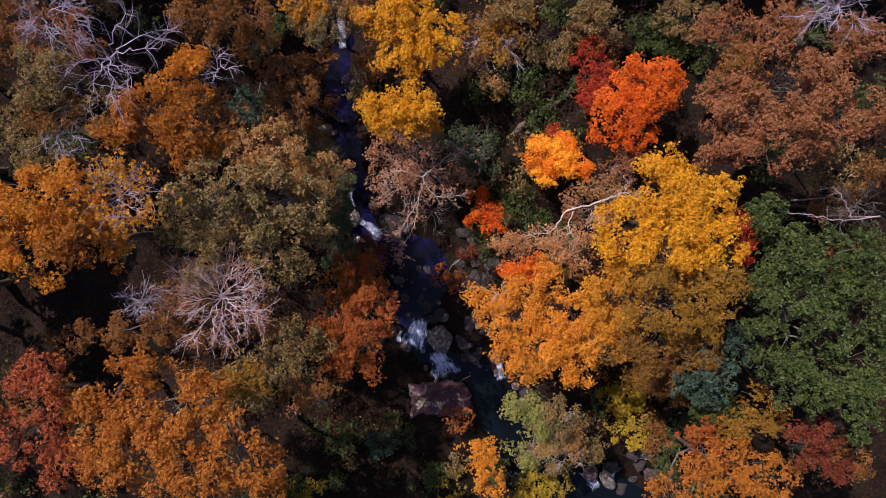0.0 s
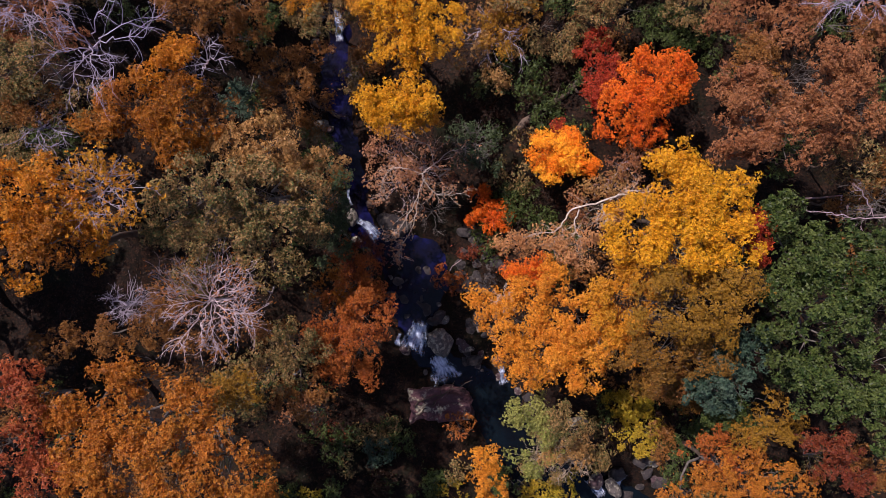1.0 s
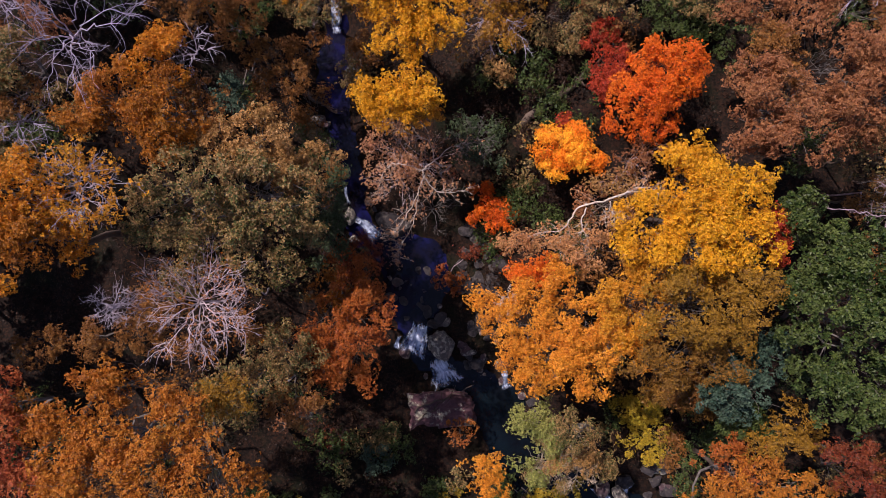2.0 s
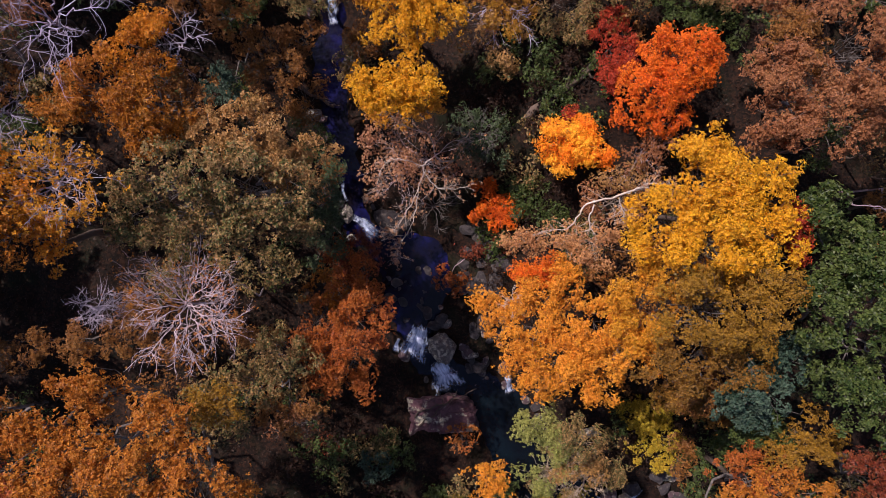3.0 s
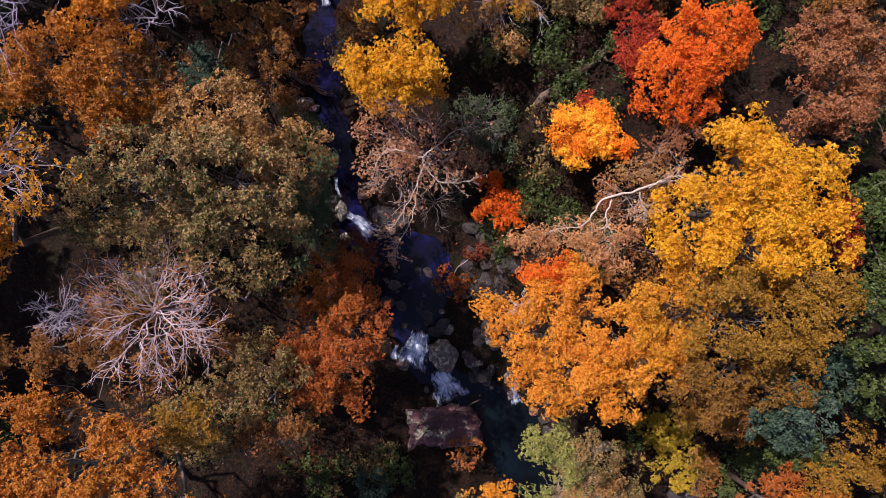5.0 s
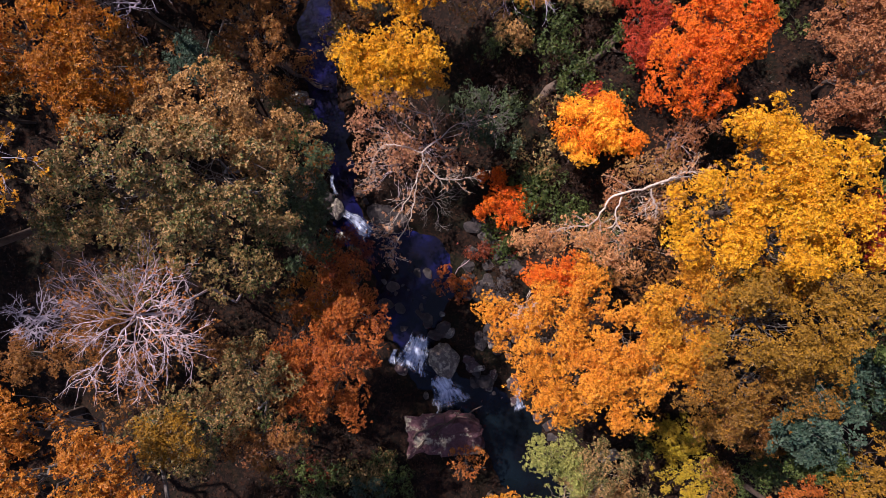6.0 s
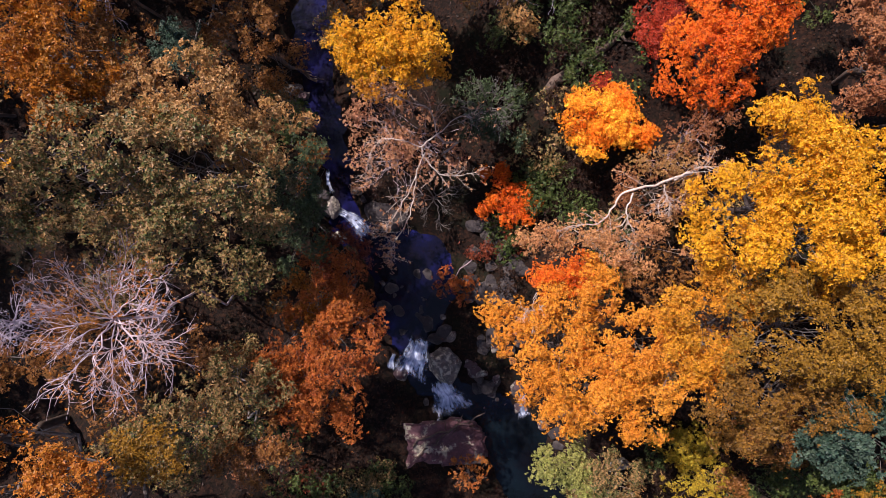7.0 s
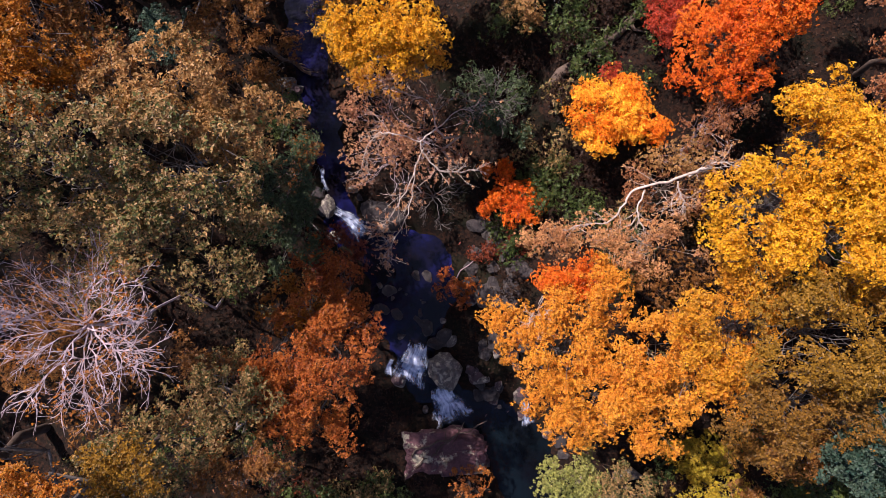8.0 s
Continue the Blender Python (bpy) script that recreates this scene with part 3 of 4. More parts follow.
tree('large dark green oak with glossy leaves',
     (('green', 13.99, -0.2, 12.91, 1.46, 1.35, 1.05), ('green', 15.56, 0.02, 13.29, 1.76, 1.1, 1.08), ('green', 14.25, -2.67, 13.15, 1.87, 1.43, 1.24), ('green', 16.09, -2.6, 13.7, 1.72, 1.72, 1.29), ('green', 15.35, -5.12, 13.22, 1.76, 1.32, 1.16), ('green', 16.78, -6.19, 13.42, 1.53, 1.53, 1.15), ('green', 13.56, 1.42, 12.48, 0.93, 0.7, 0.61), ('green', 14.3, -4.62, 12.47, 1.26, 1.03, 0.86), ('green', 16.9, -4.3, 12.9, 1.3, 1.2, 1.0), ('green', 13.6, -1.4, 12.5, 1.2, 1.2, 0.9), ('green', 17.0, -0.9, 12.9, 1.2, 1.2, 0.9)),
     seed=8, twigs=0.2, leaf=0.117, density=254, tuft=0.37, keep=0.75)
tree('blue-green oak under taller crowns',
     (('teal', 11.41, -5.08, 11.84, 1.64, 1.06, 1.01), ('teal', 12.12, -3.81, 11.72, 1.3, 0.83, 0.8), ('teal', 11.12, -6.14, 11.02, 1.1, 0.73, 0.69)),
     seed=9, leaf=0.107, density=387)
# moss and dark green leaves carry this crown's deep shade as colour
tree('olive yellow young maple, its shade in the leaf colours',
     (('moss', 13.74, -7.65, 10.27, 1.74, 1.04, 1.09), ('green', 12.65, -7.39, 9.47, 1.42, 0.78, 0.86)),
     seed=10)
tree('deep orange maple on the lower bank',
     (('copper', 10.4, -11.3, 9.5, 1.4, 1.0, 0.9), ('copper', 12.59, -9.87, 9.92, 1.88, 1.5, 1.27), ('copper', 14.32, -10.35, 10.12, 1.5, 1.25, 1.03), ('russet', 12.03, -8.88, 9.67, 1.28, 1.02, 0.86)),
     seed=11)
tree('wine red young maple under the oaks',
     (('wine', 15.46, -8.11, 11.80, 0.90, 1.04, 0.80), ('wine', 16.50, -9.33, 11.60, 1.04, 0.85, 0.80), ('brown', 18.25, -9.36, 10.20, 1.13, 1.04, 0.90)),
     seed=12)
tree('small yellow-green shrub tree by the rocks',
     (('lime', 11.08, -10.27, 1.80, 1.83, 1.63, 1.25), ('lime', 10.37, -8.85, 2.30, 1.32, 1.12, 0.90)),
     seed=13, tuft=0.31, name='shrub', category='shrub')
tree('grey-green shrub with bare twigs beside the pool',
     (('sage', 4.08, -8.08, 6.34, 1.21, 0.86, 0.78), ('sage', 4.81, -10.73, 5.24, 1.19, 1.19, 0.89), ('olive', 5.78, -8.6, 6.2, 1.45, 1.0, 0.9), ('bronze', 6.3, -10.2, 5.0, 1.5, 1.2, 1.0), ('sage', 4.95, -9.2, 5.9, 1.1, 1.0, 0.8), ('olive', 8.0, -11.2, 3.6, 1.2, 0.8, 0.7), ('olive', 5.5, -11.7, 4.2, 1.1, 1.0, 0.8)),
     seed=14, name='shrub', category='shrub', twigs=1.0, keep=0.75, bark='cream')
tree('yellow-green low bush over the lower stream',
     (('lime', 5.2, -14.2, 1.5, 1.5, 1.0, 0.9), ('lime', 7.0, -13.7, 1.4, 1.1, 0.9, 0.8), ('green', 3.6, -13.6, 0.9, 1.0, 1.0, 0.7)),
     seed=74, name='bush', category='bush', keep=0.8)
tree('small orange tree by the pool',
     (('peach', 1.51, -10.62, 5.66, 1.06, 0.94, 0.75), ('peach', 2.4, -11.82, 5.56, 1.0, 1.32, 0.87)),
     seed=15, tuft=0.25)
tree('low bright orange shrub',
     (('orange', 2.0, 3.0, 3.2, 0.8, 0.75, 0.5), ('orange', 2.6, 1.75, 3.05, 1.2, 0.9, 0.7), ('orange', 3.2, 2.0, 2.9, 0.7, 0.7, 0.5)),
     seed=16, tuft=0.25, name='shrub', category='shrub', leaf=0.077, density=556)

# trees along the stream
tree('yellow-leaved tree growing beside the stream',
     (('yellow', -3.20, 6.49, 9.00, 0.91, 0.67, 0.65), ('yellow', -2.73, 6.57, 9.32, 1.25, 0.78, 0.80), ('yellow', -1.15, 6.45, 9.24, 1.30, 0.99, 0.90), ('yellow', -1.95, 6.70, 9.25, 1.17, 0.78, 0.77), ('gold', -1.05, 5.94, 8.75, 0.86, 0.48, 0.52)),
     seed=17, keep=1.2, tuft=0.31)
tree('thin pinkish brown tree with pale crooked limbs',
     (('faded', -2.58, 5.25, 4.23, 1.67, 1.37, 1.14), ('faded', -0.76, 4.47, 3.05, 1.72, 1.88, 1.35), ('faded', -2.35, 3.52, 3.0, 1.88, 1.88, 1.41), ('gold', -2.53, 6.36, 5.08, 1.2, 0.75, 0.73)),
     seed=18, bark='blush', keep=0.55, density=260, twigs=1.0, leaf=0.07)
tree('tall yellow tree among brown woods',
     (('yellow', -1.98, 10.99, 8.53, 1.72, 1.32, 1.14), ('yellow', -0.38, 10.24, 8.41, 1.6, 1.2, 1.05), ('yellow', -2.01, 9.25, 8.26, 1.34, 0.97, 0.87), ('yellow', -1.06, 9.51, 8.31, 1.21, 0.97, 0.82), ('gold', -3.36, 11.14, 8.31, 1.07, 1.07, 0.81)),
     seed=19, keep=1.2)
tree('olive-brown tree overhanging the upper stream',
     (('olive', -6.02, 11.56, 7.03, 1.67, 1.39, 1.15), ('brown', -5.17, 12.67, 7.11, 1.67, 1.11, 1.04), ('gold', -6.84, 12.08, 7.34, 1.11, 0.97, 0.78)),
     seed=20)
tree('dark brown sparse tree near the stream',
     (('brown', -7.71, 8.19, 6.98, 1.67, 1.53, 1.2), ('brown', -6.49, 9.59, 6.27, 1.15, 1.15, 0.86)),
     seed=21, density=399)

# trees on the bank to the west
tree('amber brown oak with a pointed crown',
     (('ochre', -10.16, 7.41, 13.30, 0.71, 0.66, 0.50), ('ochre', -10.20, 6.69, 13.56, 1.21, 0.99, 0.87), ('copper', -11.68, 5.38, 13.38, 1.65, 1.10, 1.09), ('umber', -9.74, 4.85, 13.72, 1.62, 1.30, 1.15), ('umber', -13.00, 4.89, 13.17, 1.07, 0.79, 0.74), ('umber', -10.29, 3.99, 13.08, 1.35, 0.79, 0.84), ('brown', -9.12, 5.23, 12.57, 0.91, 1.27, 0.86)),
     seed=22)
tree('big olive and brown oak with fine leaves',
     (('olive', -8.77, 2.14, 14.47, 1.77, 1.46, 1.21), ('bronze', -6.86, 3.86, 12.97, 1.89, 1.33, 1.21), ('olive', -6.28, 1.79, 13.42, 1.85, 1.52, 1.27), ('olive', -7.86, 0.47, 13.42, 1.97, 1.09, 1.15), ('bronze', -5.6, 3.37, 11.63, 1.3, 1.42, 1.02), ('olive', -10.0, 1.12, 13.77, 1.2, 1.09, 0.86), ('olive', -5.46, 1.0, 11.16, 1.2, 1.45, 0.99)),
     seed=23, density=369, leaf=0.085)
tree('hazy blue-green shrub below taller oaks',
     (('spruce', -5.26, 2.47, 8.23, 1.07, 1.34, 0.91), ('spruce', -5.44, 0.59, 7.25, 0.97, 1.39, 0.89)),
     seed=24, name='shrub', category='shrub')
tree('russet red maple on the stream bank',
     (('russet', -3.71, -3.32, 9.62, 1.5, 1.7, 1.15), ('russet', -4.6, -4.63, 9.5, 1.6, 1.35, 1.05), ('russet', -4.9, -3.2, 9.0, 1.3, 1.3, 0.95), ('russet', -4.2, -5.6, 9.0, 1.2, 0.8, 0.8), ('russet', -3.2, -2.4, 8.6, 0.9, 1.0, 0.75), ('umber', -4.91, -1.9, 8.3, 1.5, 1.4, 1.04), ('russet', -3.7, -1.5, 7.6, 1.0, 1.1, 0.8), ('wine', -3.88, -0.5, 6.31, 0.86, 1.29, 0.81)),
     seed=25, tuft=0.28, density=560, leaf=0.06)
tree('dusky brown and olive tree',
     (('olive', -6.57, -4.21, 10.59, 1.48, 1.23, 1.07), ('olive', -7.56, -5.20, 10.63, 1.36, 1.23, 1.02), ('brown', -6.18, -6.31, 10.12, 1.38, 1.25, 1.04), ('olive', -8.63, -6.07, 11.27, 1.09, 1.09, 0.86)),
     seed=26, density=416)
tree('copper orange oak with separate leafy boughs',
     (('copper', -12.9, -6.7, 15.2, 1.2, 1.0, 0.85), ('copper', -13.6, -5.6, 15.0, 0.9, 0.7, 0.7), ('copper', -11.7, -6.0, 15.0, 1.0, 0.8, 0.7), ('copper', -11.38, -4.45, 14.58, 1.27, 0.80, 0.85), ('copper', -8.87, -5.42, 15.05, 1.04, 0.83, 0.77), ('copper', -9.89, -6.73, 15.41, 1.52, 1.01, 1.04), ('copper', -7.86, -7.34, 15.38, 1.42, 1.21, 1.08), ('copper', -11.34, -7.62, 15.76, 1.59, 1.09, 1.11), ('copper', -9.12, -8.42, 15.79, 1.59, 0.99, 1.07), ('copper', -7.18, -8.54, 15.00, 1.04, 1.24, 0.94), ('moss', -7.91, -5.42, 13.21, 0.79, 0.90, 0.69)),
     seed=27)
tree('dusty red maple beside a copper oak',
     (('brick', -14.92, -5.13, 15.31, 1.23, 1.02, 0.93), ('brick', -15.27, -6.66, 15.65, 1.20, 1.20, 1.00), ('brick', -14.15, -8.05, 15.24, 1.13, 1.03, 0.89)),
     seed=28)
tree('tall amber tree with soft shaded foliage',
     (('ochre', -12.43, 0.22, 15.56, 1.01, 1.01, 0.76), ('ochre', -13.62, 1.74, 16.89, 1.5, 1.03, 0.95), ('umber', -12.99, 0.41, 16.34, 1.54, 1.16, 1.01), ('ochre', -14.6, 0.21, 16.55, 1.34, 1.34, 1.0), ('ochre', -15.86, 0.85, 15.6, 1.3, 1.3, 0.95)),
     seed=29, density=466)
tree('olive-brown tree mingled with bare branches',
     (('olive', -16.46, 6.88, 13.46, 1.74, 1.52, 1.22), ('rose', -15.42, 8.59, 13.08, 1.56, 1.33, 1.08), ('brown', -17.22, 9.04, 13.08, 1.56, 1.33, 1.08), ('brown', -15.93, 5.76, 12.74, 1.36, 1.02, 0.89), ('olive', -17.67, 4.94, 12.19, 1.39, 1.16, 0.96)),
     seed=30, density=399)
tree("brown oak at the wood's edge",
     (('brown', -10.57, 10.01, 11.19, 1.45, 1.08, 0.95), ('brown', -9.21, 10.65, 10.16, 1.5, 1.13, 0.99), ('brown', -8.9, 9.89, 8.74, 1.32, 1.06, 0.89)),
     seed=31, density=433)
# brown instead of amber leaves: the deep shade is in the colour
tree('low amber-brown tree, leaves coloured dull for deep shade',
     (('brown', -16.6, -4.5, 6.6, 1.3, 0.9, 0.8), ('brown', -19.0, -4.7, 6.4, 1.3, 0.8, 0.8), ('brown', -13.6, -3.34, 7.11, 1.67, 1.11, 1.04)),
     seed=32, density=399)

# leafless trees
bare_tree('leafless tree with pale radiating limbs and a few orange leaves', (-8.75, -1.9, 13.4), (2.5, 2.05, 1.1), seed=40, limbs=17, fine=5, bark='blush', twig_bark='blush', colour='copper', density=44, leaf=0.042, up=0.25, sides=14, girth=0.037)
bare_tree('small leafless pale tree', (-13.56, -2.40, 9.90), (1.02, 0.89, 1.2), seed=41, limbs=9)
bare_tree('pale leafless tree with long crooked limbs', (-12.39, 7.11, 14.70), (2.29, 2.29, 1.6), seed=42, limbs=9, fine=5, sides=7, bark='lilac')
bare_tree('half-bare tree with bright yellow leaf tufts', (-11.34, 1.88, 16.3), (1.47, 1.37, 1.1), seed=43, limbs=11, colour='gold', density=95, leaf=0.065)
bare_tree('dead white snag with few twigs', (-9.61, 7.61, 11.40), (0.96, 1.08, 1.2), seed=44, limbs=5, fine=2)
bare_tree("pale leafless tree at the wood's edge", (15.16, 9.39, 13.90), (1.96, 1.09, 1.2), seed=45, limbs=9, bark='lilac')
bare_tree('white bare branches over brown shrubs', (2.47, 10.66, 6.40), (1.72, 1.72, 1.2), seed=46, limbs=6, fine=3)
bare_tree('grey leafless branches in a dark clearing', (17.49, 1.83, 11.40), (1.45, 0.96, 1.2), seed=47, limbs=6, fine=3, bark='grey')
tree('brown thin-leaved tree on the bank',
     (('bronze', 1.95, 9.77, 5.48, 1.75, 1.46, 1.2), ('honey', 3.37, 11.07, 6.04, 1.58, 1.44, 1.13), ('olive', 5.98, 11.07, 6.04, 1.58, 1.44, 1.13)),
     seed=50, density=387, twigs=0.8)
tree('dark olive-green tree in shade',
     (('olive', 7.75, 11.53, 7.2, 1.39, 1.11, 0.94), ('green', 11.52, 10.8, 5.86, 2.01, 1.58, 1.35), ('olive', 11.97, 11.83, 7.11, 1.67, 1.11, 1.04), ('green', 13.5, 9.91, 5.15, 1.19, 1.48, 1.0)),
     seed=51, density=399)
tree('brown tree at the edge of the wood',
     (('rose', 12.8, 10.14, 10.16, 1.5, 1.13, 0.99), ('rose', 14.51, 9.76, 11.23, 1.45, 0.96, 0.9), ('rose', 16.78, 8.57, 13.22, 1.33, 1.11, 0.92)),
     seed=52, density=399)
tree('dark green shrub with pale radiating twigs',
     (('spruce', 1.62, 5.37, 5.00, 1.60, 1.43, 1.18),),
     seed=53, name='shrub', category='shrub', bark='grey', twigs=1.0, density=265, leaf=0.087)
tree("bright green low shrub at the water's edge",
     (('lime', 0.55, -14.45, 0.49, 1.19, 1.02, 0.83), ('green', -0.99, -13.94, 0.69, 1.52, 1.01, 0.95)),
     seed=54, name='shrub', category='shrub', tuft=0.25)
tree('sparse russet shrub standing in the pool',
     (('russet', 0.37, -1.73, 1.02, 0.81, 1.01, 0.68),),
     seed=55, name='shrub', category='shrub', tuft=0.22, density=193, leaf=0.087, twigs=1)
tree('grey-green hazy shrub in shade',
     (('teal', -3.84, -11.56, 1.85, 1.12, 0.92, 0.76),),
     seed=56, name='shrub', category='shrub', density=309)
tree('teal green shrub in a dark gap',
     (('teal', -9.8, 7.29, 6.85, 1.13, 0.9, 0.76), ('green', -9.1, 11.04, 6.22, 1.29, 1.15, 0.92)),
     seed=57, name='shrub', category='shrub')
tree('dark olive shrub in shade',
     (('olive', -18.98, 4.48, 9.17, 1.56, 1.04, 0.97), ('green', -17.96, 4.82, 8.78, 1.32, 0.92, 0.84)),
     seed=58, density=426)
tree('brown russet shrub under the slab rock',
     (('amber', 0.87, -10.2, 1.38, 0.93, 1.0, 0.73),),
     seed=59, name='shrub', category='shrub', tuft=0.22, density=152, leaf=0.087, twigs=1)
tree('dark green shrub under oaks',
     (('green', -8.82, -12.45, 6.08, 1.72, 1.15, 1.08), ('lime', -7.58, -13.11, 5.39, 1.19, 0.74, 0.72)),
     seed=60, name='shrub', category='shrub')
tree('grey twiggy shrub in deep shade',
     (('rose', -6.6, -8.22, 5.71, 1.46, 1.02, 0.93),),
     seed=61, name='shrub', category='shrub', density=115, twigs=1.0)
limbed_tree("thin tree with pale crooked limbs drooping over the pool", (0.7, 3.6),
            (((-0.47, 4.21, 6.30), (-1.01, 3.73, 6.50), (-0.90, 3.31, 6.30), (-0.19, 2.74, 6.00), (0.94, 2.79, 5.90)),
             ((-1.01, 3.73, 6.50), (-2.17, 4.06, 6.50), (-2.83, 3.78, 6.20), (-3.21, 2.83, 5.80)),
             ((-0.94, 3.50, 6.40), (-1.23, 2.74, 6.20), (-1.51, 1.23, 5.80), (-2.08, 0.33, 5.40), (-2.27, -0.28, 5.20)),
             ((-1.23, 2.74, 6.20), (-1.70, 1.89, 5.90), (-2.17, 1.13, 5.60), (-2.74, 0.57, 5.30)),
             ((-0.47, 4.21, 6.30), (-0.76, 5.10, 6.60), (-1.89, 5.48, 6.80)),
             ((-0.47, 4.21, 6.30), (0.38, 4.91, 6.30), (1.13, 4.72, 6.10))),
            bark="bone", seed=49, colour="faded", density=40, girth=0.042, count=20, fine=4, reach=2.1)
limbed_tree("leaning cream-barked tree with long white limbs", (9.6, 2.4),
            (((8.62, 2.64, 7.60), (7.42, 2.22, 7.80), (6.17, 1.90, 7.60), (5.84, 1.39, 7.50), (5.33, 0.83, 7.30), (4.26, 0.70, 7.00), (3.06, -0.05, 6.50)),
             ((6.49, 1.85, 7.70), (6.26, 1.21, 7.60), (6.49, 0.65, 7.50), (6.77, 0.37, 7.40)),
             ((7.51, 2.18, 7.80), (7.60, 1.72, 7.80), (7.88, 1.39, 7.70)),
             ((7.97, 2.32, 7.70), (8.71, 2.78, 7.90), (9.55, 2.60, 8.00))),
            bark="bone", seed=48, colour="salmon", density=40, girth=0.07, fine=6, count=16)
limbed_tree("long pale limb hanging over a dark clearing", (18.6, 2.6),
            (((18.2, 1.35, 12.6), (16.6, 1.2, 12.8), (15.4, 1.35, 12.9), (14.2, 1.5, 12.9)),
             ((16.9, 1.25, 12.8), (16.5, 1.9, 13.0), (16.1, 2.4, 13.1))),
            bark="mauve", seed=75, girth=0.034, fine=3, count=8, reach=1.3)
tree('thin red young maple wedged between two crowns',
     (('scarlet', 12.4, 0.7, 12.4, 0.55, 0.8, 0.5), ('scarlet', 12.5, -0.3, 12.2, 0.4, 0.5, 0.4)),
     seed=76, keep=0.7)
bare_tree("pale dead twigs at the edge of an orange crown", (2.75, -2.3, 8.5), (0.85, 0.7, 0.5), base=(4.4, -5.6), seed=77, limbs=7, fine=3, sides=6, bark='bone', girth=0.032)
bare_tree('tangle of bare reddish twigs on the bank', (-0.63, 2.18, 2.05), (1.65, 1.39, 0.7), seed=62, limbs=9, fine=6, bark='grey', girth=0.05)
bare_tree('grey leafless shrub beside the pool', (6.53, -10.85, 4.95), (1.27, 1.27, 0.9), seed=63, limbs=8, fine=5, bark='cream', girth=0.04)
bare_tree("leafless grey tree at the wood's edge", (-15.33, 8.95, 13.90), (1.52, 1.31, 1.2), seed=64, limbs=9, fine=5, bark='lilac')
bare_tree('small leafless tree in dark shade', (-15.62, 4.77, 12.40), (1.04, 1.16, 1.2), seed=65, limbs=7, fine=4, bark='lilac')
tree('olive brown shrub on the upper stream bank',
     (('olive', -4.57, 9.23, 3.32, 0.88, 1.26, 0.8), ('brown', -3.97, 10.19, 4.42, 0.92, 0.92, 0.69)),
     seed=70, name='shrub', category='shrub', density=306)
tree('dark brown shrub on the upper bank',
     (('brown', -7.01, 7.54, 3.71, 0.93, 1.55, 0.93), ('green', -6.69, 5.66, 3.83, 0.87, 1.24, 0.79)),
     seed=71, name='shrub', category='shrub', density=306)
tree('brown shrub overhanging the stream',
     (('brown', -5.75, 3.47, 3.89, 0.68, 1.24, 0.72), ('russet', -5.2, -0.58, 4.38, 0.73, 1.22, 0.73)),
     seed=72, name='shrub', category='shrub', density=306)
bare_tree('pale radiating twigs over a green shrub', (1.59, 5.27, 5.9), (1.33, 1.17, 0.6), seed=66, limbs=9, fine=4, bark='grey', girth=0.03)
bare_tree('bleached bare shrub beside the lower pool', (5.27, -10.45, 5.30), (0.90, 0.90, 0.8), seed=67, limbs=7, fine=4, bark='cream', girth=0.03)


# ---- rocks, logs and white water ----
def rock(label, x, y, z, sx, sy, sz, stone="grey", seed=1, turn=0.0, cuts=7, name="boulder", group="", block=0.0, steps=0.0):
    """A weathered rock: a lump cut by flat breaks, its edges worn; block: how much of a squared slab it is; steps: how deep its cracks and broken ledges are."""
    rng = np.random.default_rng(seed)
    bm = bmesh.new()
    bmesh.ops.create_icosphere(bm, subdivisions=5 if steps else 4 if sx > 0.6 else 3, radius=1.0)
    planes = [(unit(rng.normal(size=3) * [1, 1, 0.8]), rng.uniform(0.62, 0.9) + 0.3 * max(0.0, block - 0.6) / 0.4) for _ in range(cuts)]
    off = Vector(rng.uniform(-50, 50, 3))
    for v in bm.verts:
        p = np.array(v.co)
        if block:
            q = p / np.max(np.abs(p)) * [1, 1, 0.9]
            p = p * (1 - block) + q * block
        for n, d in planes:
            over = p @ n - d
            if over > 0:
                p = p - n * over * 0.97
        w = Vector(p)
        if steps:
            q = Vector((p[0] * sx, p[1] * sy * 1.3, p[2] * sz * 0.8)) + 0.35 * noise.noise_vector(w * 1.6 + off)
            p = p - np.array([0.3, 0.4, 1.0]) * np.sign(p) * steps * noise.cell(q * 1.25 + off)
        p = p * (1 + 0.10 * noise.noise(w * 1.7 + off) + 0.05 * noise.noise(w * 5 + off) + 0.025 * noise.noise(w * 13 + off))
        v.co = Vector((p[0] * sx, p[1] * sy, p[2] * sz))
    me = bpy.data.meshes.new(name)
    bm.to_mesh(me)
    bm.free()
    me.polygons.foreach_set("use_smooth", np.full(len(me.polygons), True))
    me.set_sharp_from_angle(angle=radians(22))
    me.materials.append(ROCK[stone])
    ob = new(name, me)
    ob.matrix_world = pose(x, y, z, 0, 0, turn)
    return tagged(ob, label, "rock", group)


rock("rounded grey lichen-spotted boulder between two cascades", -0.12, -5.45, 0.35, 0.78, 0.98, 0.75, "grey", 3, 15, cuts=13, steps=0.1)
rock("dull red angular rock beside a boulder", 1.15, -5.35, 0.15, 0.55, 0.42, 0.4, "red", 5, 30, name="rock")
rock("large flat red-brown slab with pale lichen", -0.15, -9.25, -0.05, 1.85, 1.0, 0.65, "slab", 8, 4, cuts=5, name="rock_slab", block=0.95, steps=0.2)
rock("brown wet stone above a boulder", -0.6, -4.35, 0.25, 0.42, 0.3, 0.3, "wet", 11, 0, name="rock")
rock("mossy brown stone above a boulder", 0.1, -4.2, 0.2, 0.36, 0.3, 0.28, "grey", 12, 40, name="rock")
rock("narrow grey rock at a cascade's lip", -5.35, 1.9, 0.85, 0.3, 0.6, 0.4, "grey", 13, 10, name="rock")
